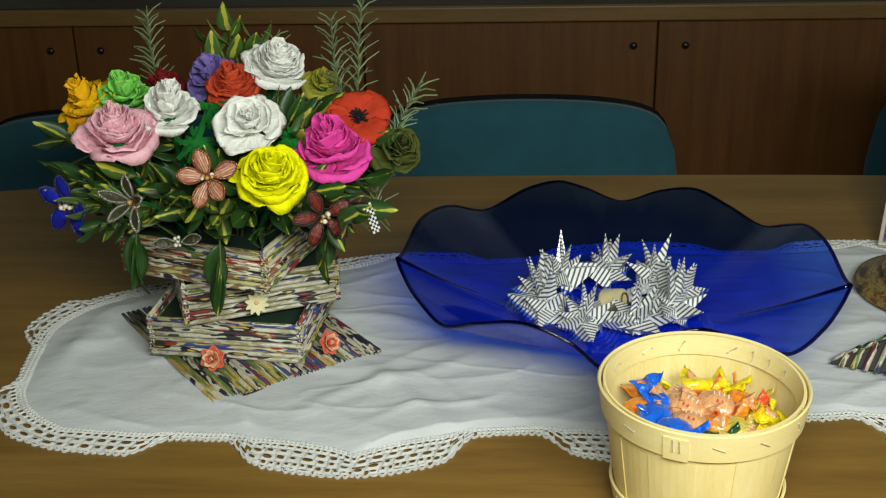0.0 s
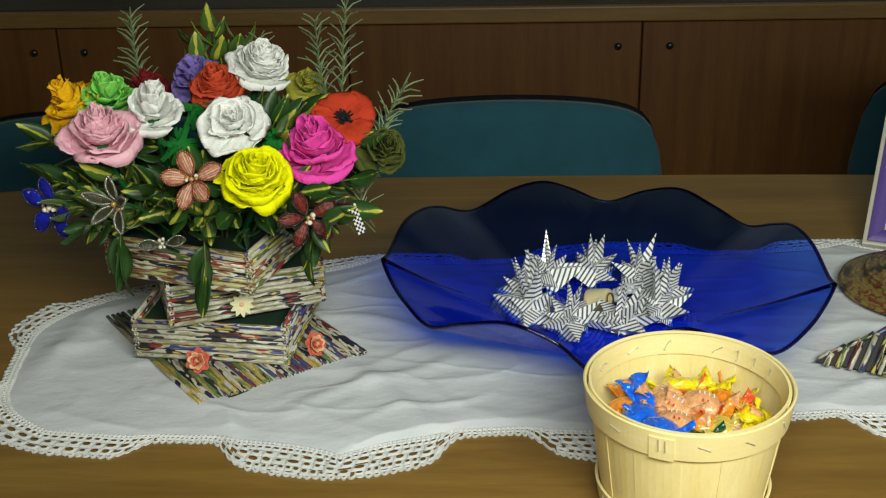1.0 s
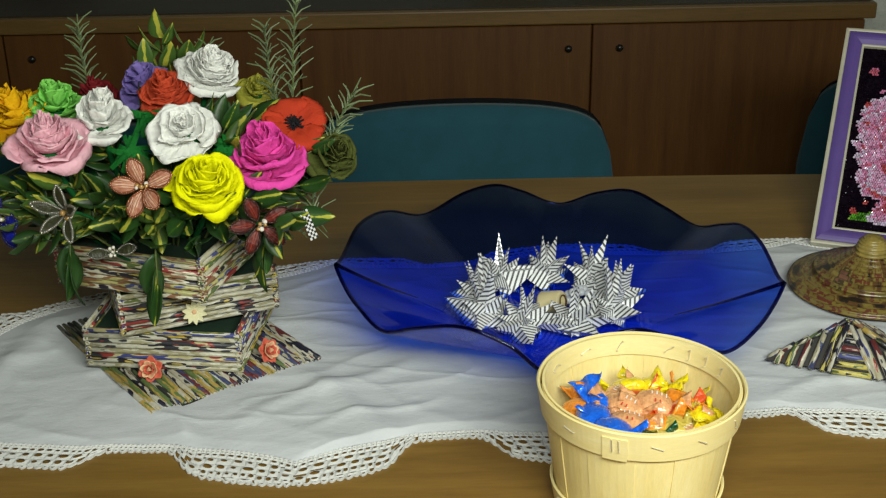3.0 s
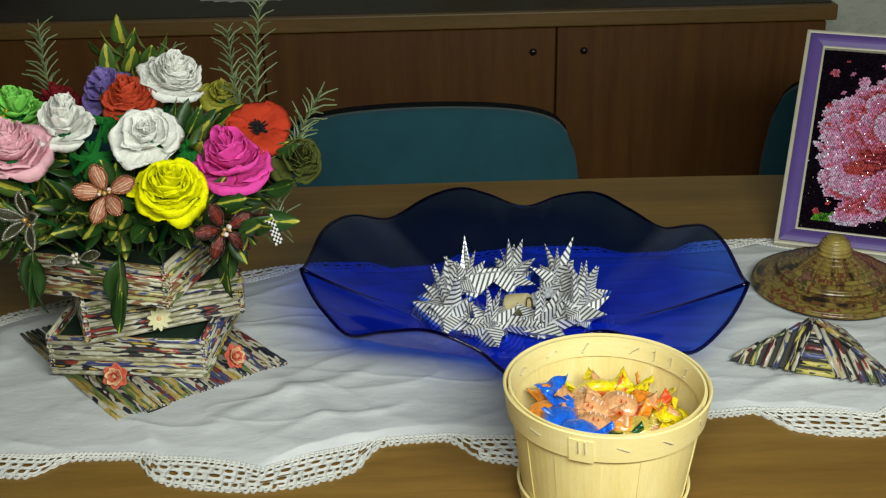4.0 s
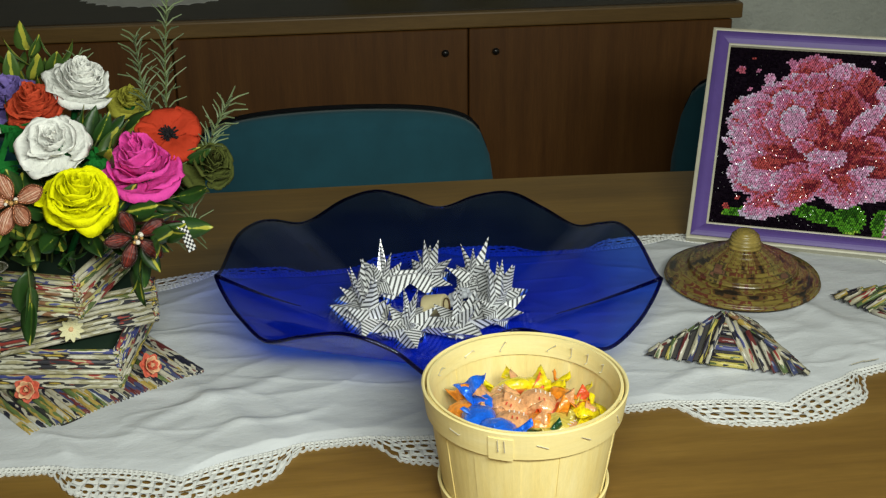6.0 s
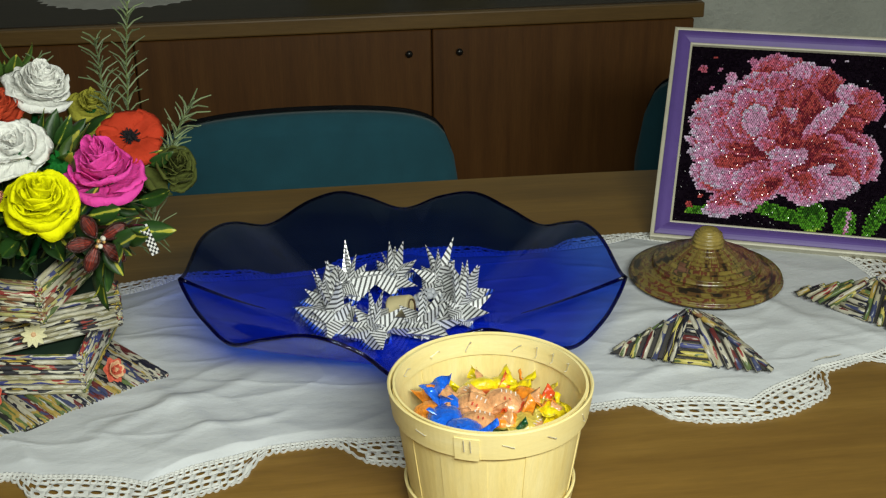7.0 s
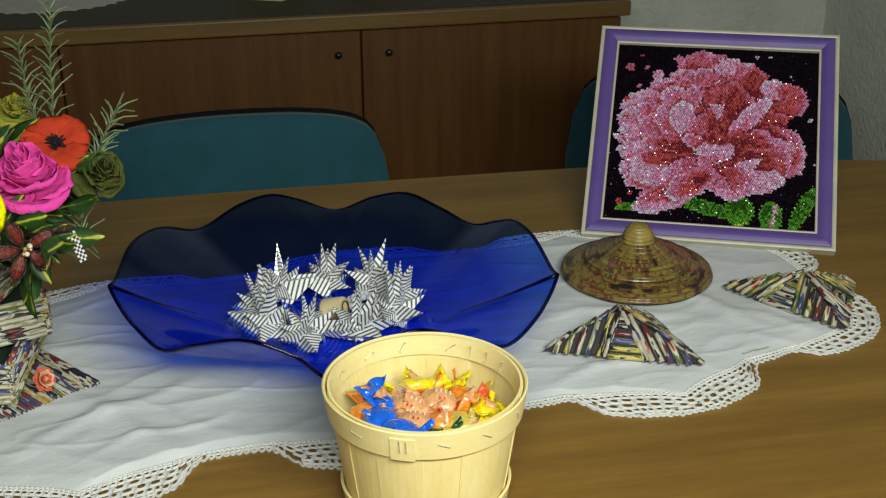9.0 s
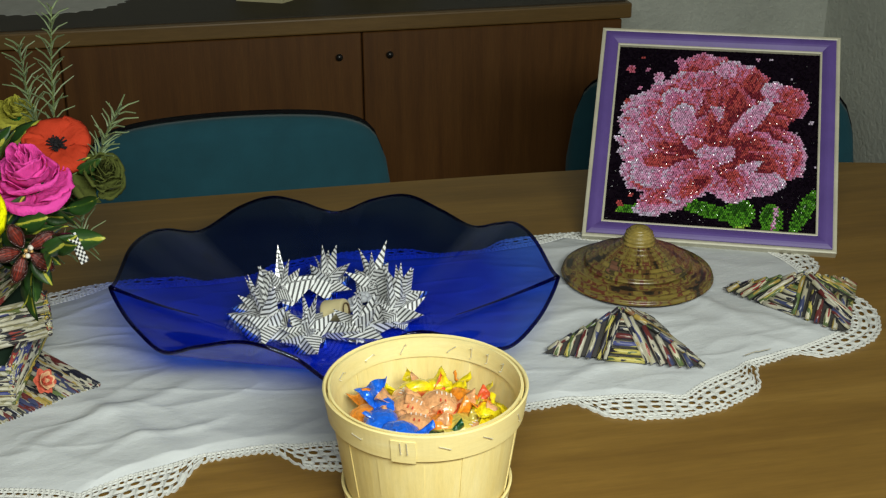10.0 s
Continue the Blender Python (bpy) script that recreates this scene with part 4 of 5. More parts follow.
# ---- folded triangles ----
def build_triangle(label, A, B, C, apex, seed, rungs):
    """A low three-sided pyramid wound of paper rolls: A, B the near corners, C the far one."""
    rd = random.Random(seed)
    t = thing("paper_pyramid", label, "paper ornament", pose(A[0], A[1], TABLE + 0.003), "paper pyramids")
    O = Vector((A[0], A[1], 0))
    A, B, C, P = (Vector(q) - O for q in (A, B, C, apex))
    # added filler body, dark so that the gaps between the rolls look shaded
    bm = bmesh.new()
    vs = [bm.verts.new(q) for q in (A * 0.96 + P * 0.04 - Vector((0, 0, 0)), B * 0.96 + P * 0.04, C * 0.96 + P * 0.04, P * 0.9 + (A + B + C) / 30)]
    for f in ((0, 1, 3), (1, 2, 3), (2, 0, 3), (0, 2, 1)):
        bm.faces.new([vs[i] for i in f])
    part("core", bm, M_GAP_SHADE, t)

    def roll(p, q, r):
        d = q - p
        if d.length < 0.006:
            return
        m = Matrix.Translation((p + q) / 2) @ d.to_track_quat("X", "Z").to_matrix().to_4x4() @ pose(0, 0, 0, rd.uniform(0, 360), 0, 0)
        part("paper_roll", roll_mesh(d.length, r), rd.choice((M_PAPER_C, M_PAPER_C, M_PAPER_B)), t, smooth=True, at=m)

    for X, Y, front in ((A, B, True), (B, C, False), (C, A, False)):
        nrm = (Y - X).cross(P - X).normalized()
        up = nrm * 0.0015 if nrm.z > 0 else nrm * -0.0015
        r = 0.0029
        a, b = (0.40, 0.66) if rungs else (0.34, 0.6)
        e, g = X.lerp(Y, a), X.lerp(Y, b)
        ap = P - (P - X.lerp(Y, 0.5)) * 0.06
        roll(e + up, ap + up, 0.0027)
        roll(g + up, ap + up, 0.0027)
        for k in range(6):
            f = 0.04 + k * 0.155
            roll(e.lerp(ap, f) + up * 0.3, g.lerp(ap, f) + up * 0.3, r)
        for k in range(6):
            f = (k + 0.4) / 6
            roll(X.lerp(e, f) + up, X.lerp(ap, f * 0.97 + 0.02) + up, r)
            roll(Y.lerp(g, f) + up, Y.lerp(ap, f * 0.97 + 0.02) + up, r)
    return t


build_triangle("flat pyramid wound from striped magazine paper rolls", (0.306, 1.096, 0.004), (0.452, 1.038, 0.004), (0.435, 1.150, 0.004), (0.388, 1.102, 0.043), 7, True)
build_triangle("flat pyramid of paper rolls with orange bands beside the lace", (0.533, 1.202, 0.004), (0.618, 1.075, 0.004), (0.684, 1.186, 0.004), (0.606, 1.153, 0.036), 12, False)


# ---- star wreath in the bowl ----
def stripe_mat():
    m, nt, b = _nodes("striped_silver_paper")
    tc, mp, w = (nt.nodes.new(k) for k in ("ShaderNodeTexCoord", "ShaderNodeMapping", "ShaderNodeTexWave"))
    mp.inputs["Rotation"].default_value = (0, 0, 0.6)
    w.inputs["Scale"].default_value, w.inputs["Distortion"].default_value = 90.0, 0.3
    w.bands_direction = "X"
    nt.links.new(tc.outputs["Object"], mp.inputs["Vector"])
    nt.links.new(mp.outputs["Vector"], w.inputs["Vector"])
    c = _ramp(nt, w.outputs["Fac"], [(0.0, (0.10, 0.10, 0.105)), (0.36, (0.90, 0.91, 0.93))])
    nt.nodes[-1].color_ramp.interpolation = "CONSTANT"
    c = _shade(nt, c, _noise(nt, 90, 3), 0.75, 1.15)
    nt.links.new(c, b.inputs["Base Color"])
    b.inputs["Metallic"].default_value, b.inputs["Roughness"].default_value = 0.15, 0.27
    return m


M_STRIPE = stripe_mat()
M_WAX = plain("cream_wax", (0.7, 0.6, 0.34), 0.45, 0.1, 60, 0.1)
M_BRONZE = plain("brown_label", (0.1, 0.05, 0.02), 0.4, 0.3)
M_PEARL = plain("grey_pearl", (0.5, 0.52, 0.58), 0.15, 0.1, bump=0)


def spike(length, width, fold):
    """A folded paper point along x: two facets that meet at a ridge, and a floor."""
    bm = bmesh.new()
    a, b, r, t = (bm.verts.new(q) for q in ((0, -width / 2, 0), (0, width / 2, 0), (length * 0.12, 0, fold), (length, 0, fold * 0.4)))
    lo = bm.verts.new((length * 0.1, 0, -fold * 0.4))
    for f in ((a, r, t), (r, b, t), (b, lo, t), (lo, a, t), (a, lo, b, r)):
        bm.faces.new(f)
    return bm


def build_wreath():
    rd = random.Random(21)
    cx, cy = 0.114, 1.214
    shapes = [None] * 4
    for k in range(9):
        ang = 360 / 9 * k + 8
        x, y = cx + 0.074 * math.cos(math.radians(ang)), cy + 0.058 * math.sin(math.radians(ang))
        s = thing("folded_star", "folded star of striped silver paper in the glass bowl", "paper star", pose(x, y, TABLE + 0.0125, 0, 0, ang + rd.uniform(-20, 20)), "stars of the wreath")
        plan = [(0, 6, 0), (72, 4, 0), (144, 6, 0), (216, 8, 0), (288, 4, 0), (30, 38, 1), (150, 42, 1), (265, 40, 1), (100, 62, 2), (330, 66, 2), (210, 74, 2), (20, 84, 3)]
        for a, lift, kind in plan:
            ln, wd, fo = ((0.036, 0.040, 0.015), (0.034, 0.027, 0.011), (0.038, 0.019, 0.008), (0.043, 0.0165, 0.0075))[kind]
            m = pose(0, 0, 0.001 + 0.003 * kind, 0, 0, a + rd.uniform(-28, 28)) @ pose(0, 0, 0, 0, -lift + rd.uniform(-16, 12), 0) @ pose(0.001, 0, 0, rd.uniform(-60, 60), 0, 0) @ Matrix.Diagonal((*[rd.uniform(0.8, 1.32)] * 3, 1))
            if shapes[kind] is None:
                shapes[kind] = part("paper_point", spike(ln, wd, fo), M_STRIPE, s, at=m)
            else:
                share("paper_point", shapes[kind], s, m)
        part("paper_core", lathe([(0, 0.014), (0.011, 0.010), (0.016, 0.0), (0.008, -0.005), (0, -0.005)], 7), M_STRIPE, s)
    c = thing("tea_candle", "short cream candle with brown band inside the wreath", "candle", pose(cx + 0.004, cy - 0.008, TABLE + 0.0188, 76, 0, 62))
    part("wax", lathe([(0, -0.012), (0.011, -0.012), (0.0118, -0.010), (0.0118, 0.010), (0.011, 0.012), (0.007, 0.0125), (0.005, 0.008), (0, 0.008)], 24), M_WAX, c, smooth=True)
    part("band", lathe([(0.0063, 0.0128), (0.0075, 0.0135), (0.0075, 0.012), (0.0063, 0.012)], 20, True), M_BRONZE, c, "brown ring")
    g = thing("pearl_cluster", "cluster of grey pearl beads inside the wreath", "beads", pose(cx + 0.034, cy + 0.004, TABLE + 0.0115))
    src = None
    for i in range(14):
        a = 2.4 * i
        q = 0.0035 * math.sqrt(i)
        m = pose(q * math.cos(a) * 1.2, q * math.sin(a), 0.004 + 0.012 * (1 - i / 14))
        if src is None:
            bm = bmesh.new()
            bmesh.ops.create_icosphere(bm, subdivisions=2, radius=0.0042)
            src = part("pearl", bm, M_PEARL, g, smooth=True, at=m)
        else:
            share("pearl", src, g, m)


build_wreath()


# ---- sweets ----
def wrap_mat(name, c, metal=0.0, clear=0.0, rough=0.18):
    m, nt, b = _nodes(name)
    n1 = _noise(nt, 120, 3)
    col = _shade(nt, _ramp(nt, n1, [(0.3, [x * 0.75 for x in c]), (0.7, [min(1, x * 1.2) for x in c])]), _noise(nt, 500, 2), 0.9, 1.1)
    nt.links.new(col, b.inputs["Base Color"])
    b.inputs["Metallic"].default_value, b.inputs["Roughness"].default_value = metal, rough
    b.inputs["Transmission Weight"].default_value = clear
    b.inputs["Coat Weight"].default_value = 0.8
    _bump(nt, b, n1, 0.9, 0.004)
    return m


SWEETS = {
    "blue": (wrap_mat("blue_foil", (0.012, 0.15, 0.92), 0.2, rough=0.14), "blue foil wrapped sweet"),
    "yellow": (wrap_mat("yellow_wrapper", (0.85, 0.65, 0.01)), "bright yellow wrapped sweet"),
    "orange": (wrap_mat("orange_wrapper", (0.85, 0.26, 0.02)), "orange wrapped sweet"),
    "clear": (wrap_mat("peach_clear_wrapper", (0.74, 0.36, 0.16), rough=0.12), "peach boiled sweet in a clear printed wrapper"),
    "red": (wrap_mat("red_wrapper", (0.75, 0.09, 0.02)), "red orange wrapped sweet"),
    "green": (wrap_mat("dark_green_wrapper", (0.004, 0.06, 0.02)), "dark green wrapped sweet"),
    "gold": (wrap_mat("pale_gold_wrapper", (0.62, 0.47, 0.08)), "pale gold wrapped sweet"),
}
M_PRINT = plain("white_print", (0.8, 0.7, 0.62), 0.4, 0.05, bump=0)
M_PRINT_RED = plain("red_print", (0.6, 0.04, 0.02), 0.4, 0.05, bump=0)


def sweet_body(a, b, seed):
    bm = bmesh.new()
    bmesh.ops.create_icosphere(bm, subdivisions=3, radius=1)
    for v in bm.verts:
        n = 1 + 0.12 * noise.noise(v.co * 1.9 + Vector((seed, 0, 0))) + 0.13 * abs(noise.noise(v.co * 5.0 + Vector((0, seed, 0))))
        v.co = Vector((v.co.x * a * n, v.co.y * b * n, v.co.z * b * 0.62 * n))
    return bm


def sweet_fan(side, length, width, seed):
    def f(u, v):
        t = (u - 0.5) * 2
        x = side * length * v
        y = t * width * (0.14 + 0.86 * v ** 0.9)
        z = 0.0026 * v * math.sin(11 * u + seed) + 0.0030 * noise.noise(Vector((u * 5, v * 3, seed)))
        return Vector((x, y, z))
    return thicken(sheet(f, 12, 5), 0.0003)


def build_sweet(kind, x, y, z, yaw, tilt, size=1.0, seed=0):
    mat, label = SWEETS[kind]
    s = thing("wrapped_sweet", label + " in the basket", "sweet", pose(x, y, z, tilt, tilt * 0.5, yaw), "sweets in the basket")
    part("wrapper_body", sweet_body(0.0125 * size, 0.0105 * size, seed), mat, s, smooth=True)
    for d in (-1, 1):
        part("twisted_end", sweet_fan(d, 0.0135 * size, 0.0110 * size, seed + d), mat, s, smooth=True, at=pose(d * 0.0105 * size, 0, 0, d * 40 + seed * 13 % 50, -18 * d, 0))
    if kind == "clear":
        for row in (0, 1):
            for i in range(1, 5) if row == 0 else (2, 3):
                tall = (0.0034, 0.0022, 0.0026, 0.0022, 0.0032)[i] * size
                x0, y0 = (-0.0062 + 0.0031 * i) * size, (0.0032 - 0.0062 * row) * size
                lift = 0.0105 * 0.66 * size * math.sqrt(max(0.1, 1 - (x0 / (0.0135 * size)) ** 2 - (y0 / (0.0115 * size)) ** 2)) + 0.0004
                part("print_bar", boxed(-0.0004 * size, -tall / 2, 0, 0.0004 * size, tall / 2, 0.0003), M_PRINT if row == 0 else M_PRINT_RED, s, at=pose(x0, y0, lift, 0, 0, 8))


def build_sweets():
    rd = random.Random(9)
    bx, by = 0.157, 0.896
    kinds = list(SWEETS)
    # lower layers
    for k, (z, r, n) in enumerate(((0.0145, 0.036, 6), (0.0145, 0.010, 2), (0.028, 0.039, 7), (0.028, 0.013, 2), (0.0415, 0.042, 7), (0.0415, 0.016, 3), (0.055, 0.045, 8), (0.055, 0.018, 3))):
        for i in range(n):
            a = 2 * math.pi * (i + 0.4 * k) / n
            build_sweet(rd.choice(("orange", "clear", "yellow", "red")), bx + r * math.cos(a), by + r * math.sin(a), TABLE + z, math.degrees(a) + 90, rd.uniform(-8, 8), 0.80, rd.randint(0, 99))
    top = [("blue", -0.044, -0.014, 0.060, 40, 10), ("blue", -0.030, -0.034, 0.060, -30, -8), ("blue", -0.040, 0.008, 0.056, 75, 35), ("orange", -0.056, 0.008, 0.054, 100, 20), ("clear", -0.014, 0.002, 0.0605, -35, 18),
           ("clear", 0.014, 0.004, 0.062, -15, 16), ("clear", -0.016, 0.024, 0.057, 60, 12), ("red", -0.002, 0.022, 0.056, 20, -10), ("yellow", -0.004, 0.042, 0.058, 85, 30), ("yellow", 0.018, 0.044, 0.057, 10, 25),
           ("green", -0.004, -0.044, 0.054, -8, 8), ("orange", 0.010, -0.022, 0.057, 15, -6), ("red", 0.034, 0.000, 0.055, 25, 10), ("orange", 0.040, 0.018, 0.057, 80, 25), ("gold", 0.030, -0.026, 0.056, 20, 12),
           ("yellow", 0.056, -0.006, 0.056, -20, 20), ("yellow", 0.052, -0.024, 0.053, 50, 5), ("gold", 0.016, -0.042, 0.053, -10, 6), ("clear", 0.040, -0.036, 0.053, 60, 5), ("clear", -0.014, -0.022, 0.0585, -20, 5), ("yellow", 0.022, -0.050, 0.052, 15, 0)]
    for k, (kind, dx, dy, z, yaw, tilt) in enumerate(top):
        dx, dy = dx * 0.86, dy * 0.86
        if math.hypot(dx, dy) > 0.030:
            yaw = math.degrees(math.atan2(dy, dx)) + 90 + (yaw % 40 - 20)
        build_sweet(kind, bx + dx, by + dy, TABLE + z + 0.021, yaw, tilt, 1.3 if kind == 'blue' else 1.22, k)


build_sweets()

# ---- pins on the cloth ----
for x, y, r in ((0.508, 1.059, 20), (0.523, 1.062, 12)):
    p = mesh_ob("steel_pin", tube(bmesh.new(), [(-0.008, 0, 0), (0.008, 0, 0)], 0.0005, 5), M_STAPLE)
    p.matrix_basis = pose(x, y, TABLE + 0.0062, 0, 0, r)
    tagged(p, "thin steel pin stuck in the white cloth", "pin", "pins in the cloth")
# ---- bouquet ----
def crepe(name, c, rough=0.8, vary=0.08, thin=0.10):
    """Crinkled crepe paper: fine folds over thin petals that let some light through."""
    m, nt, b = _nodes(name)
    folds = _noise(nt, 120, 5, (0.5, 1.4, 0.8), 0.68)
    big = _noise(nt, 40, 2)
    col = _shade(nt, _ramp(nt, big, [(0.3, [x * (1 - vary) for x in c]), (0.7, [min(1, x * (1 + vary)) for x in c])]), folds, 0.93, 1.1)
    nt.links.new(col, b.inputs["Base Color"])
    b.inputs["Roughness"].default_value = rough
    b.inputs["Specular IOR Level"].default_value = 0.2
    _bump(nt, b, folds, 0.8, 0.0032)
    if thin:
        tr, mx, out = nt.nodes.new("ShaderNodeBsdfTranslucent"), nt.nodes.new("ShaderNodeMixShader"), nt.nodes["Material Output"]
        mx.inputs["Fac"].default_value = thin
        nt.links.new(col, tr.inputs["Color"])
        nt.links.new(b.outputs["BSDF"], mx.inputs[1])
        nt.links.new(tr.outputs["BSDF"], mx.inputs[2])
        nt.links.new(mx.outputs["Shader"], out.inputs["Surface"])
    return m


M_STEM = crepe("green_crepe", (0.006, 0.10, 0.022))
M_FRINGE = crepe("bright_green_crepe", (0.010, 0.16, 0.024))
CREPE = {
    "white": (crepe("white_crepe", (0.92, 0.92, 0.88)), "white crepe paper rose"),
    "yellow": (crepe("neon_yellow_crepe", (0.98, 0.95, 0.0)), "neon yellow crepe paper rose"),
    "pink": (crepe("pale_pink_crepe", (0.97, 0.52, 0.62)), "pale pink crepe paper rose"),
    "magenta": (crepe("magenta_crepe", (0.86, 0.075, 0.44)), "magenta crepe paper rose"),
    "orange": (crepe("orange_red_crepe", (0.66, 0.085, 0.034)), "orange red crepe paper rose"),
    "purple": (crepe("lavender_crepe", (0.26, 0.19, 0.56)), "lavender crepe paper rose"),
    "gold": (crepe("golden_crepe", (0.92, 0.50, 0.006)), "golden yellow crepe paper rose"),
    "green": (crepe("light_green_crepe", (0.26, 0.74, 0.13)), "light green crepe paper rose"),
    "darkred": (crepe("dark_red_crepe", (0.20, 0.012, 0.016)), "dark red crepe paper rose"),
    "olive": (crepe("olive_felt", (0.085, 0.10, 0.022), 0.95), "olive green felt rose"),
    "lemon": (crepe("pale_lemon_crepe", (0.40, 0.38, 0.05)), "pale lemon crepe paper rose"),
}
M_POPPY = crepe("poppy_red_crepe", (0.52, 0.045, 0.016))
M_POPPY_EYE = plain("black_fringe", (0.006, 0.005, 0.008), 0.9, 0.2)
ROOT = Vector((-0.257, 1.1685, TABLE + 0.127))  # where the stems enter the top box


def petal(r0, r1, z0, z1, span, curl, seed, waves=1.0, n=(14, 9), crumple=1.0):
    """One crepe petal: from radius r0, height z0 out to r1, z1, over span degrees, with a rolled ruffled edge."""
    rd = random.Random(seed)
    off = rd.uniform(0, 50)

    def f(u, v):
        t = (u - 0.5) * 2
        reach = 1 - 0.22 * abs(t) ** 3
        w = v * reach
        a = math.radians(span / 2) * t * (0.55 + 0.45 * min(1, v * 1.6))
        r = r0 + (r1 - r0) * (w ** 1.25)
        z = z0 + (z1 - z0) * w ** 0.8 - curl * max(0, w - 0.65) ** 2 * 8
        ruff = (r1 * 0.13 + 0.0015) * waves * v ** 1.6
        q = noise.noise_vector(Vector((u * 2.4, v * 1.5, off)))
        q2 = noise.noise_vector(Vector((u * 6.5, v * 3, off + 7)))
        q3 = noise.noise_vector(Vector((u * 15, v * 6, off + 13)))
        d = (q + q2 * 0.5) * ruff + q3 * (0.0009 * crumple * (0.3 + v))
        return Vector((r * math.cos(a) + d.x, r * math.sin(a) + d.y, z + d.z))

    return thicken(sheet(f, *n), 0.00045)


def stem_to(t, M, material, r=0.0022, label="green wrapped stem"):
    """A stem from the flower's back down into the box, in the flower's own axes."""
    inv = M.inverted()
    end = inv @ (ROOT + Vector((0.25 * (M.translation.x - ROOT.x), 0.25 * (M.translation.y - ROOT.y), -0.03)))
    start = Vector((0, 0, -0.002))
    mid = Vector((0, 0, -0.35 * end.length))
    pts = [start.lerp(mid, k).lerp(mid.lerp(end, k), k) for k in (0, 0.15, 0.3, 0.5, 0.7, 0.85, 1)]
    part("stem", tube(bmesh.new(), pts, r, 6), material, t, label, True)


def rose_petal(r0, r1, z0, z1, span, flare, seed, ruffle, n=(20, 10)):
    """A wide petal that wraps round the bud: out, up and over at a rolled, wavy lip."""
    off = random.Random(seed).uniform(0, 90)

    def f(u, v):
        t = (u - 0.5) * 2
        w = v * (1 - 0.30 * abs(t) ** 3.5)
        a = math.radians(span / 2) * t * (0.7 + 0.3 * min(1, v * 1.5))
        r = r0 + (r1 - r0) * (0.78 * math.sin(min(1.0, w * 1.5) * math.pi / 2) + 0.22 * w ** 3)
        r *= 1 + 0.07 * t
        z = z0 + (z1 - z0) * w ** 1.25 - flare * max(0.0, w - 0.7) ** 2 * 11
        q = noise.noise_vector(Vector((u * 2.6, v * 1.3, off)))
        q2 = noise.noise_vector(Vector((u * 6.0, v * 2.2, off + 7)))
        d = (q + q2 * 0.45) * (ruffle * v ** 1.4)
        d2 = noise.noise_vector(Vector((u * 18, v * 6, off + 13))) * 0.0012
        return Vector((r * math.cos(a) + d.x + d2.x, r * math.sin(a) + d.y + d2.y, z + d.z * 0.8 + d2.z))

    return thicken(sheet(f, *n), 0.0004)


def build_rose(kind, x, y, z, aim, size, seed, tall=0.9, rings=6, ruffle=0.10, skirt=1.0):
    mat, label = CREPE[kind]
    M = facing(x, y, TABLE + z, *aim) @ pose(0, 0, 0, 0, 0, seed * 47)
    t = thing("crepe_rose", label + " in the planter", "paper rose", M, "roses of the bouquet")
    R = size / 2
    for k in range(rings):
        q = k / (rings - 1)
        rd = random.Random(seed * 31 + k)
        n = 4 if k < rings - 3 else 3
        reach = 1.0 - 0.86 * q ** 0.85
        top = tall * (0.08 + 0.92 * q ** 0.62)
        for i in range(n):
            a = 360 / n * i + 51 * k + rd.uniform(-20, 20)
            bm = rose_petal(R * (0.10 - 0.08 * q), R * reach * rd.uniform(0.92, 1.08 + 0.10 * skirt * (k == 0)), R * (-0.28 + 0.35 * q), R * top * rd.uniform(0.9, 1.08),
                            (128 + 70 * q) * rd.uniform(0.9, 1.15), R * 0.30 * (1 - q) * rd.uniform(0.4, 1.4), seed * 100 + k * 10 + i, R * ruffle * rd.uniform(0.8, 1.5) * (1.3 - 0.6 * q))
            part("petal", bm, mat, t, smooth=True, at=pose(0, 0, 0, rd.uniform(-5, 5), rd.uniform(-5, 5), a))
    part("calyx", lathe([(0, -R * 0.95), (R * 0.28, -R * 0.92), (R * 0.36, -R * 0.5), (R * 0.28, -R * 0.12), (0, -R * 0.10)], 12), M_STEM, t, "green crepe calyx", True)
    stem_to(t, M, M_STEM, 0.003)
    return t


ROSES = [  # kind, place, the way it faces, width, height, rings, ruffle
    ("yellow", -0.196, 1.070, 0.2085, (0.10, -0.55, 0.82), 0.069, 0.95, 7, 0.11), ("white", -0.216, 1.102, 0.2475, (0.00, -0.62, 0.76), 0.060, 0.62, 4, 0.16),
    ("pink", -0.334, 1.092, 0.2385, (0.05, -0.30, 0.93), 0.065, 1.15, 7, 0.14), ("magenta", -0.147, 1.112, 0.2180, (-0.12, -0.36, 0.90), 0.070, 1.1, 6, 0.14),
    ("white", -0.295, 1.128, 0.2500, (0.10, -0.38, 0.90), 0.053, 1.35, 5, 0.22), ("orange", -0.244, 1.168, 0.2600, (-0.05, -0.42, 0.90), 0.056, 0.95, 6, 0.10),
    ("white", -0.206, 1.190, 0.2730, (0.30, -0.34, 0.88), 0.058, 1.05, 7, 0.11), ("purple", -0.270, 1.207, 0.2570, (-0.2, -0.35, 0.90), 0.056, 0.95, 5, 0.14),
    ("gold", -0.378, 1.165, 0.2430, (-0.30, -0.42, 0.84), 0.058, 1.15, 5, 0.22), ("green", -0.346, 1.167, 0.2500, (0.05, -0.34, 0.93), 0.060, 1.0, 5, 0.24),
    ("darkred", -0.320, 1.217, 0.2400, (-0.1, -0.3, 0.95), 0.053, 0.9, 5, 0.14), ("olive", -0.092, 1.138, 0.2080, (0.35, -0.62, 0.60), 0.050, 1.2, 5, 0.18),
    ("lemon", -0.172, 1.250, 0.2360, (0.25, -0.35, 0.90), 0.040, 0.9, 4, 0.14)]
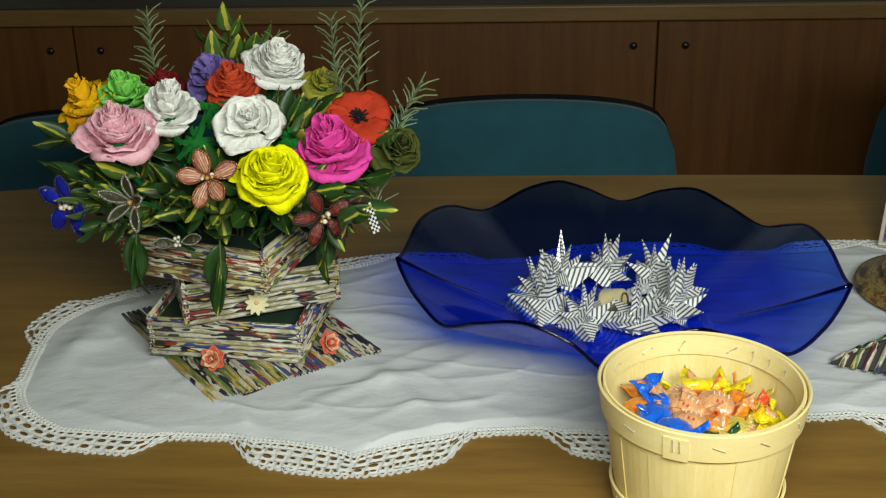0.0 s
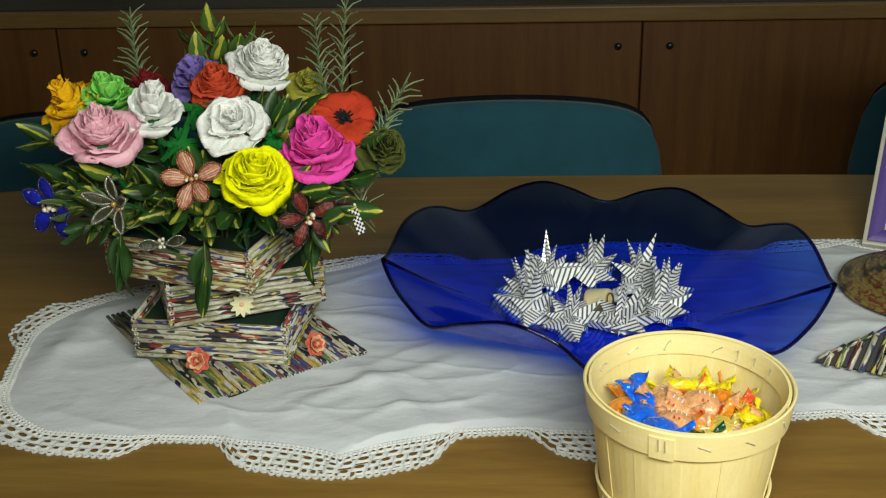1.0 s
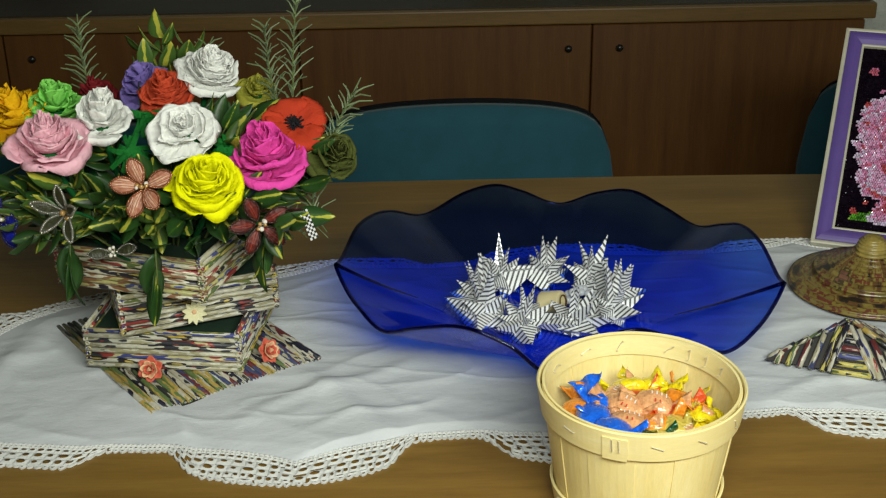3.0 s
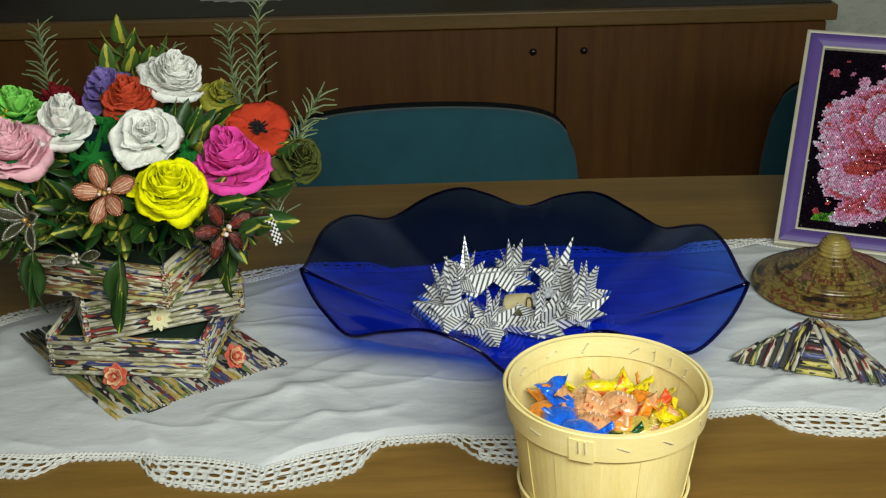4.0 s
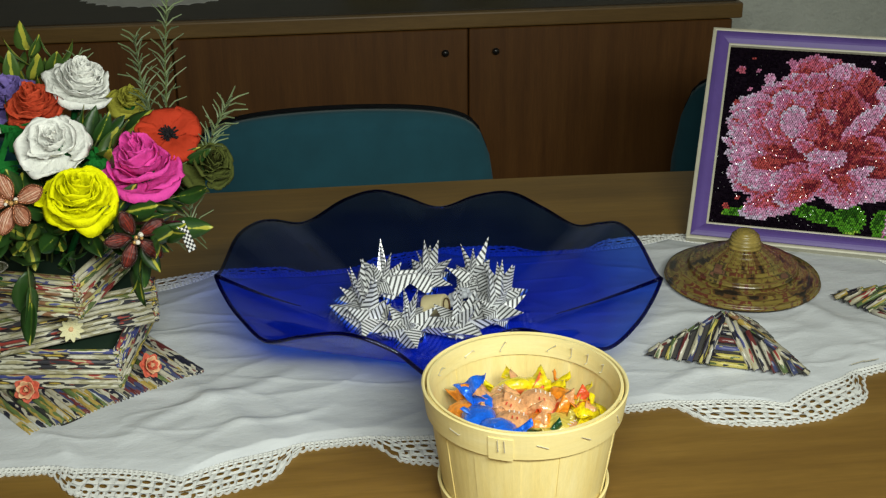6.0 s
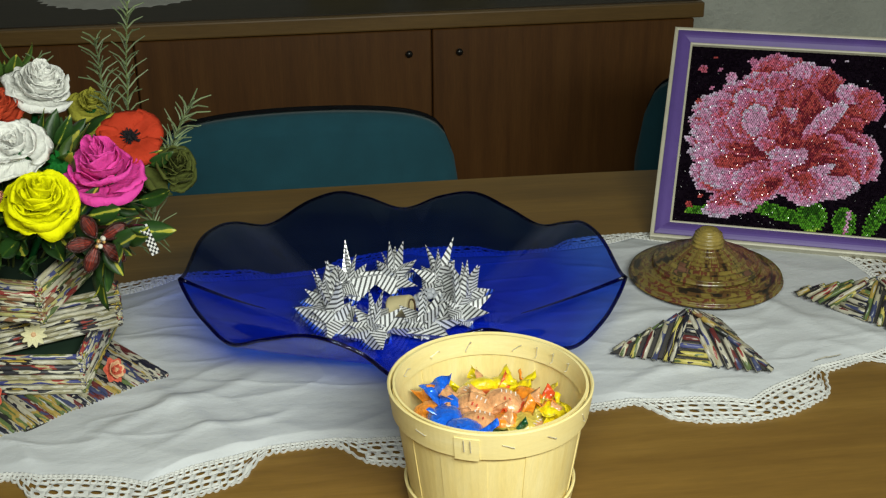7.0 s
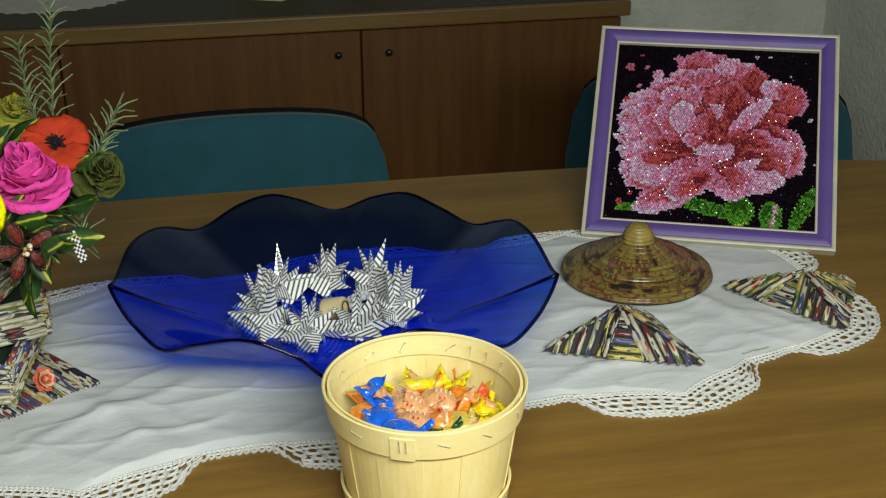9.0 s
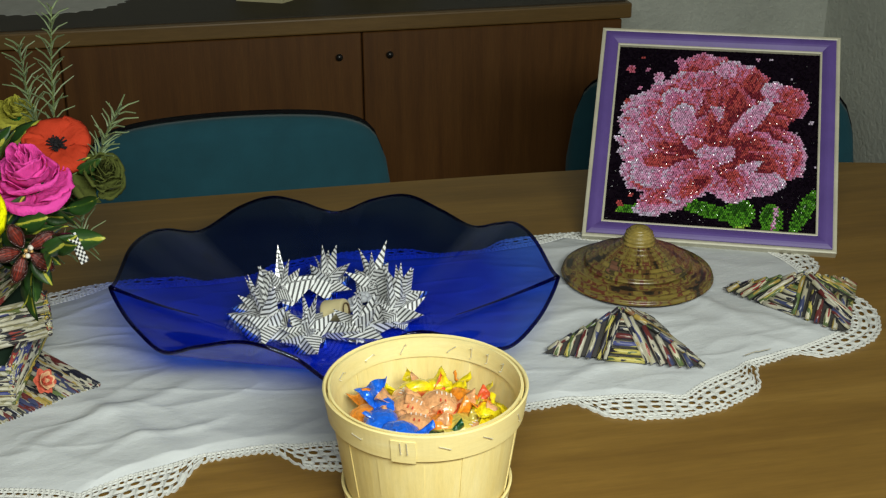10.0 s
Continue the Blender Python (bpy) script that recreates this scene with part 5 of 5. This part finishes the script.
for k, (kind, x, y, z, aim, size, tall, rings, ruffle) in enumerate(ROSES):
    build_rose(kind, x, y, z, aim, size, k + 1, tall, rings, ruffle)


def build_poppy():
    M = facing(-0.126, 1.147, TABLE + 0.234, 0.18, -0.66, 0.70)
    t = thing("felt_poppy", "red felt poppy with a black centre in the planter", "paper flower", M)
    for i in range(4):
        part("petal", petal(0.002, 0.031, 0.0, 0.011, 118, 0.006, 900 + i, 1.1), M_POPPY, t, smooth=True, at=pose(0, 0, 0.0008 * (i % 2), 0, 0, 90 * i + 20))
    bm = bmesh.new()
    rd = random.Random(3)
    for i in range(46):
        a, r = rd.uniform(0, 6.283), rd.uniform(0.002, 0.0095)
        tube(bm, [(0, 0, 0.001), (r * 0.6 * math.cos(a), r * 0.6 * math.sin(a), 0.006), (r * math.cos(a), r * math.sin(a), 0.0085)], 0.0008, 4)
    part("flower_centre", bm, M_POPPY_EYE, t, "black fringed centre")
    stem_to(t, M, M_STEM)


build_poppy()


# bead flowers
def build_bead_flower(label, x, y, z, aim, size, cols, petals, seed, width=0.24, lean=18):
    M = facing(x, y, TABLE + z, *aim) @ pose(0, 0, 0, 0, 0, seed * 31)
    t = thing("bead_flower", label, "bead flower", M, "bead flowers of the bouquet")
    fill, edge, eye = cols
    rd = random.Random(seed)
    L = size / 2
    for i in range(petals):
        a = 360 / petals * i + rd.uniform(-9, 9)
        base = pose(0, 0, 0, 0, 0, a) @ pose(0, 0, 0, 0, -lean + rd.uniform(-14, 14), 0)

        def outline(s):
            w = L * width * math.sin(math.pi * s) ** 0.75 * (0.7 + 0.6 * s)
            return L * (0.12 + 0.88 * s), w

        def f(u, v):
            px, w = outline(0.02 + 0.96 * u)
            yy = (v - 0.5) * 2 * w
            return Vector((px, yy, 0.10 * L * math.sin(math.pi * u) - 0.9 * yy * yy / L + 0.0004 * math.sin(60 * u)))

        p = part("petal", thicken(sheet(f, 14, 6), 0.0006), fill, t, smooth=True, at=base)
        # a row of beads round the petal
        bm = bmesh.new()
        ring = [outline(0.02 + 0.96 * k / 16) for k in range(17)]
        loop = [(q, w) for q, w in ring] + [(q, -w) for q, w in reversed(ring)]
        for q, w in loop:
            s = (q / L - 0.12) / 0.88
            bmesh.ops.create_icosphere(bm, subdivisions=1, radius=L * 0.045, matrix=Matrix.Translation((q, w, 0.10 * L * math.sin(math.pi * max(0, min(1, s))) - 0.9 * w * w / L + 0.0004)))
        part("bead_edge", bm, edge, p, "row of small glass beads", True)
    for i in range(6):
        bm = bmesh.new()
        bmesh.ops.create_icosphere(bm, subdivisions=2, radius=L * rd.uniform(0.055, 0.085))
        a = rd.uniform(0, 6.28)
        r = L * 0.16 * (i > 0)
        part("bead", bm, eye[i % len(eye)], t, smooth=True, at=pose(r * math.cos(a), r * math.sin(a), L * rd.uniform(0.12, 0.3)))
        part("bead_wire", tube(bmesh.new(), [(0, 0, 0), (r * math.cos(a), r * math.sin(a), L * 0.16)], L * 0.02, 4), M_STAPLE, t)
    stem_to(t, M, M_STEM, 0.0014)


M_BEAD_BLUE = plain("blue_sequin_cloth", (0.010, 0.02, 0.42), 0.25, 0.4, 900, 0.6)
M_BEAD_GREY = plain("grey_green_sequin_cloth", (0.035, 0.036, 0.014), 0.4, 0.7, 700, 0.9)


def thread(name, lo, mid, hi):
    """Silk threads that run across a petal."""
    m, nt, b = _nodes(name)
    n = _noise(nt, 60, 3, (0.6, 14, 1), 0.6)
    c = _ramp(nt, n, [(0.32, lo), (0.5, mid), (0.66, hi)])
    nt.links.new(c, b.inputs["Base Color"])
    b.inputs["Roughness"].default_value = 0.4
    _bump(nt, b, n, 0.9, 0.0015)
    return m


M_BEAD_PEACH = thread("peach_silk_thread", (0.20, 0.05, 0.025), (0.48, 0.19, 0.11), (0.78, 0.56, 0.42))
M_BEAD_RED = thread("dark_red_silk", (0.014, 0.005, 0.005), (0.09, 0.012, 0.009), (0.36, 0.04, 0.02))
M_GLASS_SILVER = plain("silver_glass_bead", (0.30, 0.29, 0.25), 0.2, 0.3, metal=0.6, bump=0)
M_GLASS_COPPER = plain("copper_glass_bead", (0.32, 0.12, 0.06), 0.2, 0.3, metal=0.5, bump=0)
M_GLASS_BLUE = plain("dark_blue_glass_bead", (0.02, 0.02, 0.10), 0.15, 0.3, bump=0)
M_GLASS_BLACK = plain("black_red_bead", (0.035, 0.012, 0.010), 0.15, 0.4, bump=0)
M_EYE_PEARL = plain("white_pearl", (0.75, 0.70, 0.62), 0.2, 0.1, bump=0)
M_EYE_GOLD = plain("gold_bead", (0.58, 0.34, 0.12), 0.25, 0.2, metal=0.4, bump=0)
build_bead_flower("peach silk flower edged with copper beads", -0.246, 1.052, 0.214, (-0.05, -0.9, 0.35), 0.056, (M_BEAD_PEACH, M_GLASS_COPPER, (M_EYE_GOLD, M_EYE_PEARL)), 5, 1)
build_bead_flower("grey green sequin flower edged with silver beads", -0.308, 1.035, 0.199, (-0.2, -0.85, 0.30), 0.064, (M_BEAD_GREY, M_GLASS_SILVER, (M_EYE_GOLD, M_EYE_PEARL)), 5, 3, 0.125, 42)
build_bead_flower("blue sequin flower with white pearls", -0.378, 1.075, 0.181, (-0.42, -0.88, 0.05), 0.062, (M_BEAD_BLUE, M_GLASS_BLUE, (M_EYE_PEARL, M_EYE_PEARL, M_EYE_GOLD)), 5, 5, 0.25, 22)
build_bead_flower("dark red bead flower with gold centre", -0.151, 1.052, 0.178, (0.3, -0.85, 0.25), 0.056, (M_BEAD_RED, M_GLASS_BLACK, (M_EYE_GOLD, M_EYE_PEARL)), 5, 8, 0.2, 12)
build_bead_flower("pale sequin leaf flower lying on the box edge", -0.283, 1.068, 0.146, (-0.1, -0.75, 0.6), 0.046, (M_BEAD_GREY, M_GLASS_SILVER, (M_EYE_PEARL,)), 2, 12, 0.2)


# ---- greenery ----
def leaf_mat(name, yellow, green, tip):
    m, nt, b = _nodes(name)
    tc, sep, ab = nt.nodes.new("ShaderNodeTexCoord"), nt.nodes.new("ShaderNodeSeparateXYZ"), nt.nodes.new("ShaderNodeMath")
    nt.links.new(tc.outputs["Object"], sep.inputs[0])
    ab.operation = "ABSOLUTE"
    nt.links.new(sep.outputs["Y"], ab.inputs[0])
    rnd = _random(nt)
    mul = nt.nodes.new("ShaderNodeMath")
    mul.operation = "MULTIPLY"
    mul.inputs[1].default_value = 30
    nt.links.new(rnd, mul.inputs[0])
    n = _noise(nt, 90, 3, (0.7, 1, 1), offset=mul.outputs[0])
    ma = nt.nodes.new("ShaderNodeMath")
    ma.operation = "MULTIPLY_ADD"
    ma.inputs[1].default_value = 150.0
    nt.links.new(ab.outputs[0], ma.inputs[0])
    nt.links.new(n, ma.inputs[2])
    sub = nt.nodes.new("ShaderNodeMath")
    sub.operation = "MULTIPLY_ADD"
    sub.inputs[1].default_value = 0.42
    nt.links.new(rnd, sub.inputs[0])
    nt.links.new(ma.outputs[0], sub.inputs[2])
    c = _ramp(nt, sub.outputs[0], [(0.0, (0.50, 0.44, 0.05)), (yellow, (0.42, 0.42, 0.05)), (yellow + 0.04, green), (1.0, tip)])
    c = _shade(nt, c, _noise(nt, 300, 3), 0.8, 1.2)
    nt.links.new(c, b.inputs["Base Color"])
    b.inputs["Roughness"].default_value = 0.45
    _bump(nt, b, n, 0.3, 0.001)
    return m


M_LEAF = leaf_mat("variegated_leaf", 0.74, (0.05, 0.11, 0.014), (0.018, 0.058, 0.010))
M_LEAF_PALE = leaf_mat("pale_variegated_leaf", 0.90, (0.11, 0.16, 0.03), (0.06, 0.12, 0.02))
M_TWIG = plain("green_twig", (0.10, 0.13, 0.03), 0.6, 0.2)
M_ROSEMARY = plain("rosemary_needle", (0.15, 0.20, 0.095), 0.55, 0.3, 200, 0.2)
M_GINGHAM_A = plain("black_ribbon_cloth", (0.012, 0.012, 0.014), 0.8, 0.1)
M_GINGHAM_B = plain("white_ribbon_cloth", (0.6, 0.6, 0.6), 0.8, 0.1)


def leaf_mesh(length, width, bend, seed):
    def f(u, v):
        w = width / 2 * math.sin(math.pi * min(1, 0.03 + 0.97 * u) ** 0.85) ** 0.8
        y = (v - 0.5) * 2 * w
        x = length * u
        z = bend * length * u * u + 0.35 * abs(y) + 0.0012 * math.sin(9 * u + seed) * (v - 0.5)
        return Vector((x, y, z))
    return thicken(sheet(f, 8, 4), 0.00035)


LEAF_SHAPES = {}


def build_sprig(points, leaves, size, seed, spread=55.0, crown=True, material=M_LEAF):
    rd = random.Random(seed)
    base = Vector(points[0])
    t = thing("variegated_sprig", "green and yellow variegated leaf sprig in the planter", "leaf sprig", Matrix.Translation(base), "leaf sprigs of the bouquet")
    pts = [Vector(p) - base for p in points]

    def at(k):
        k = max(0.0, min(0.9999, k)) * (len(pts) - 1)
        i = int(k)
        return pts[i].lerp(pts[i + 1], k - i), (pts[i + 1] - pts[i]).normalized()

    part("stem", tube(bmesh.new(), [at(k / 8)[0] for k in range(9)], 0.0013, 5, 0.5), M_TWIG, t, smooth=True)
    for i in range(leaves):
        k = 0.35 + 0.65 * i / max(1, leaves - 1)
        p, d = at(k)
        q = d.to_track_quat("X", "Z").to_matrix().to_4x4()
        sp = spread * (0.45 if i >= leaves - 2 and crown else 1.0)
        m = Matrix.Translation(p) @ q @ pose(0, 0, 0, 137.5 * i + rd.uniform(-25, 25), 0, 0) @ pose(0, 0, 0, 0, -sp + rd.uniform(-15, 15), 0) @ Matrix.Diagonal((*[rd.uniform(0.75, 1.12) * size] * 3, 1))
        kind = rd.randrange(4)
        if (kind, material.name) not in LEAF_SHAPES:
            bm = leaf_mesh(0.038, 0.0165 + 0.0016 * kind, (-0.25, -0.1, -0.35, 0.1)[kind], kind)
            me = bpy.data.meshes.new("leaf")
            bmesh.ops.recalc_face_normals(bm, faces=bm.faces)
            bm.to_mesh(me)
            bm.free()
            me.polygons.foreach_set("use_smooth", [True] * len(me.polygons))
            me.materials.append(material)
            LEAF_SHAPES[kind, material.name] = me
        ob = new("leaf", LEAF_SHAPES[kind, material.name])
        ob.parent = t
        ob.matrix_basis = m


RX, RY, RZ = ROOT
SPRIGS = [  # tip place over the table, leaves, size
    (-0.258, 1.245, 0.292, 13, 0.85), (-0.275, 1.235, 0.280, 11, 0.85), (-0.236, 1.24, 0.284, 11, 0.85), (-0.360, 1.06, 0.185, 9, 0.95), (-0.385, 1.10, 0.195, 9, 1.0), (-0.400, 1.15, 0.215, 8, 1.0), (-0.345, 1.05, 0.172, 8, 0.9),
    (-0.275, 1.07, 0.178, 9, 0.85), (-0.245, 1.07, 0.170, 8, 0.85), (-0.215, 1.07, 0.176, 9, 0.85), (-0.185, 1.08, 0.178, 9, 0.85), (-0.125, 1.06, 0.180, 8, 0.95), (-0.130, 1.045, 0.172, 7, 0.95),
    (-0.170, 1.12, 0.235, 9, 0.9), (-0.185, 1.14, 0.240, 8, 0.9), (-0.120, 1.11, 0.190, 8, 0.95), (-0.250, 1.09, 0.205, 9, 0.9), (-0.290, 1.08, 0.195, 9, 0.95), (-0.330, 1.10, 0.200, 8, 0.95),
    (-0.230, 1.12, 0.225, 9, 0.9), (-0.300, 1.14, 0.220, 9, 0.95), (-0.200, 1.16, 0.230, 9, 0.95), (-0.260, 1.18, 0.235, 9, 0.95), (-0.330, 1.20, 0.215, 8, 1.0), (-0.170, 1.20, 0.220, 8, 1.0),
    (-0.265, 1.065, 0.190, 8, 0.85), (-0.225, 1.075, 0.195, 8, 0.85), (-0.160, 1.08, 0.190, 8, 0.85), (-0.310, 1.09, 0.170, 8, 0.9), (-0.365, 1.12, 0.170, 8, 0.95), (-0.110, 1.13, 0.215, 7, 0.9)]
for k, (x, y, z, n, size) in enumerate(SPRIGS):
    b = Vector((RX + 0.35 * (x - RX), RY + 0.35 * (y - RY), RZ - 0.012))
    e = Vector((x, y, TABLE + z))
    mid = b.lerp(e, 0.5) + Vector((0, 0, 0.02))
    build_sprig([b, b.lerp(mid, 0.6), mid, mid.lerp(e, 0.55), e], n, size, 40 + k, 46 if k < 3 else 55, k > 2, M_LEAF_PALE if k < 3 or k % 5 == 3 else M_LEAF)
# leaves that hang over the front of the box
for k, (x, y, z0, z1) in enumerate(((-0.247, 1.074, 0.142, 0.098), (-0.328, 1.096, 0.140, 0.114), (-0.150, 1.090, 0.150, 0.132), (-0.205, 1.066, 0.150, 0.140))):
    b = Vector((x + 0.25 * (RX - x), y + 0.5 * (RY - y), RZ + 0.004))
    top = Vector((x, y - 0.004, TABLE + z0 + 0.006))
    e = Vector((x, y - 0.010, TABLE + z1 + 0.018))
    build_sprig([b, b.lerp(top, 0.6) + Vector((0, 0, 0.006)), top, top.lerp(e, 0.5), e], 4, 1.3, 80 + k, 14)


def build_rosemary(points, seed, size=1.0):
    rd = random.Random(seed)
    base = Vector(points[0])
    t = thing("rosemary_sprig", "thin upright rosemary sprig in the planter", "herb sprig", Matrix.Translation(base), "rosemary of the bouquet")
    pts = [Vector(p) - base for p in points]

    def at(k):
        k = max(0.0, min(0.9999, k)) * (len(pts) - 1)
        i = int(k)
        return pts[i].lerp(pts[i + 1], k - i), (pts[i + 1] - pts[i]).normalized()

    part("stem", tube(bmesh.new(), [at(k / 10)[0] for k in range(11)], 0.0013, 5, 0.5), M_TWIG, t, smooth=True)
    bm = bmesh.new()
    n = int(40 * size)
    for i in range(n):
        k = 0.30 + 0.70 * i / n
        p, d = at(k)
        a = 2.4 * i + rd.uniform(-0.4, 0.4)
        side = d.orthogonal().normalized()
        out = (Matrix.Rotation(a, 3, d) @ side)
        ln = 0.028 * rd.uniform(0.7, 1.15) * (1.15 - 0.45 * k)
        q1 = p + (d * 0.75 + out * 0.65).normalized() * ln * 0.5
        q2 = q1 + (d * 0.55 + out * 0.85 + Vector((0, 0, rd.uniform(-0.2, 0.1)))).normalized() * ln * 0.5
        tube(bm, [p, q1, q2], 0.00105, 4, 0.5)
    ob = part("needle_foliage", bm, M_ROSEMARY, t, "narrow grey green needles")
    ob["kind"] = "stuff"


def spray(x, y, z, fx=None, fz=None):
    """From the box to where the sprig stands free (fx, fz), and on to its tip."""
    e = Vector((x, y, TABLE + z))
    b = Vector((RX + 0.3 * (x - RX), RY + 0.3 * (y - RY), RZ - 0.012))
    f = Vector((x - 0.004 if fx is None else fx, y, TABLE + (z - 0.06 if fz is None else fz)))
    return [b, b.lerp(f, 0.5), f, f.lerp(e, 0.5) + Vector((-0.002, 0, 0)), e]


build_rosemary(spray(-0.125, 1.235, 0.338, -0.136, 0.225), 1, 1.4)
build_rosemary(spray(-0.158, 1.235, 0.305, -0.152, 0.225), 2, 1.3)
build_rosemary(spray(-0.337, 1.245, 0.309, -0.334, 0.235), 3, 1.2)
build_rosemary(spray(-0.070, 1.150, 0.264, -0.094, 0.215), 4, 1.2)
build_rosemary(spray(-0.110, 1.150, 0.200), 5, 0.8)
build_rosemary(spray(-0.215, 1.25, 0.285), 6, 0.8)


def build_fringe(x, y, z, aim, seed):
    M = facing(x, y, TABLE + z, *aim)
    t = thing("crepe_fringe", "bright green cut crepe paper fringe under a rose", "paper leaf", M, "paper fringes of the bouquet")
    rd = random.Random(seed)
    for i in range(13):
        def f(u, v):
            return Vector((0.018 * u, (v - 0.5) * 0.0055 * (1.15 - 0.4 * u), 0.004 * math.sin(3 * u + i) - 0.010 * u * u))
        part("strip", thicken(sheet(f, 5, 1), 0.0004), M_FRINGE, t, at=pose(0, 0, 0, 0, 0, 27.7 * i + rd.uniform(-10, 10)) @ pose(0, 0, 0, rd.uniform(-30, 30), rd.uniform(-15, 25), 0))
    stem_to(t, M, M_STEM)


build_fringe(-0.268, 1.105, 0.226, (0.1, -0.8, 0.5), 1)
build_fringe(-0.262, 1.150, 0.245, (0.0, -0.7, 0.6), 2)
build_fringe(-0.182, 1.115, 0.222, (0.2, -0.8, 0.5), 3)
build_fringe(-0.335, 1.135, 0.225, (-0.3, -0.7, 0.5), 4)


def build_ribbon():
    t = thing("gingham_ribbon", "short black and white gingham ribbon end in the bouquet", "ribbon", pose(-0.112, 1.048, TABLE + 0.191))
    a, b = Vector((0, 0, 0)), Vector((0.009, -0.006, -0.024))
    side = Vector((0.0065, 0.003, 0.002))
    for m, k in ((M_GINGHAM_A, 0), (M_GINGHAM_B, 1)):
        bm = bmesh.new()
        for i in range(12):
            for j in range(4):
                if (i + j) % 2 == k:
                    q = [a.lerp(b, (i + p) / 12) + side * ((j + s) / 4 - 0.5) for p, s in ((0, 0), (1, 0), (1, 1), (0, 1))]
                    bm.faces.new([bm.verts.new(v) for v in q])
        part("ribbon_weave", thicken(bm, 0.0004), m, t)
    e = ROOT + Vector((0.02, -0.02, -0.005)) - Vector((-0.112, 1.048, TABLE + 0.191))
    part("ribbon_tail", tube(bmesh.new(), [(0, 0, 0), e * 0.5 + Vector((0, 0, 0.015)), e], 0.0016, 5), M_GLASS_BLACK, t)


build_ribbon()
# ---- on the cabinet ----
M_DOILY = plain("white_doily", (0.6, 0.6, 0.58), 0.9, 0.1, 400, 0.4)
M_CARD_CREAM = plain("cream_card", (0.55, 0.5, 0.3), 0.7, 0.1, 200, 0.1)
M_BINDER = plain("grey_binder", (0.25, 0.25, 0.24), 0.6, 0.15, 100, 0.1)


def build_doily():
    t = thing("lace_doily", "white crochet doily lying on the cabinet top", "doily", pose(-0.27, 2.47, CAB_TOP + 0.001))
    bm = bmesh.new()
    n = 96
    c = [bm.verts.new((0.15 * k * math.cos(2 * math.pi * i / n), 0.11 * k * math.sin(2 * math.pi * i / n), 0.001)) for k in (0.55, ) for i in range(n)]
    o = [bm.verts.new(((0.15 + 0.006 * math.cos(8 * math.pi * i / 6)) * math.cos(2 * math.pi * i / n), (0.11 + 0.006 * math.cos(8 * math.pi * i / 6)) * math.sin(2 * math.pi * i / n), 0.0006)) for i in range(n)]
    for i in range(n):
        bm.faces.new((c[i], c[(i + 1) % n], o[(i + 1) % n], o[i]))
    bm.faces.new(c)
    part("crochet_cloth", thicken(bm, 0.0008), M_DOILY, t)


def build_card(x, y, turn, h):
    t = thing("folded_card", "folded cream card standing on the cabinet top", "card", pose(x, y, CAB_TOP, 0, 0, turn), "cards on the cabinet")
    for s in (-1, 1):
        bm = bmesh.new()
        box(bm, -0.0008, 0, 0, 0.0008, 0.09, h)
        part("card_leaf", bm, M_CARD_CREAM, t, at=pose(0, 0, 0, 0, 0, s * 55))


build_doily()
build_card(0.155, 2.36, 10, 0.13)
build_card(0.335, 2.38, -15, 0.12)
for x, w in ((-0.80, 0.05), (-0.74, 0.045)):
    t = thing("ring_binder", "grey ring binder standing on the cabinet top", "binder", pose(x, 2.46, CAB_TOP), "binders on the cabinet")
    part("binder_cover", boxed(0, 0, 0.0005, w, 0.18, 0.31, bevel=0.003), M_BINDER, t)
    part("spine_label", boxed(0.008, -0.0012, 0.12, w - 0.008, -0.0002, 0.2), M_DOILY, t, "pale paper spine label")
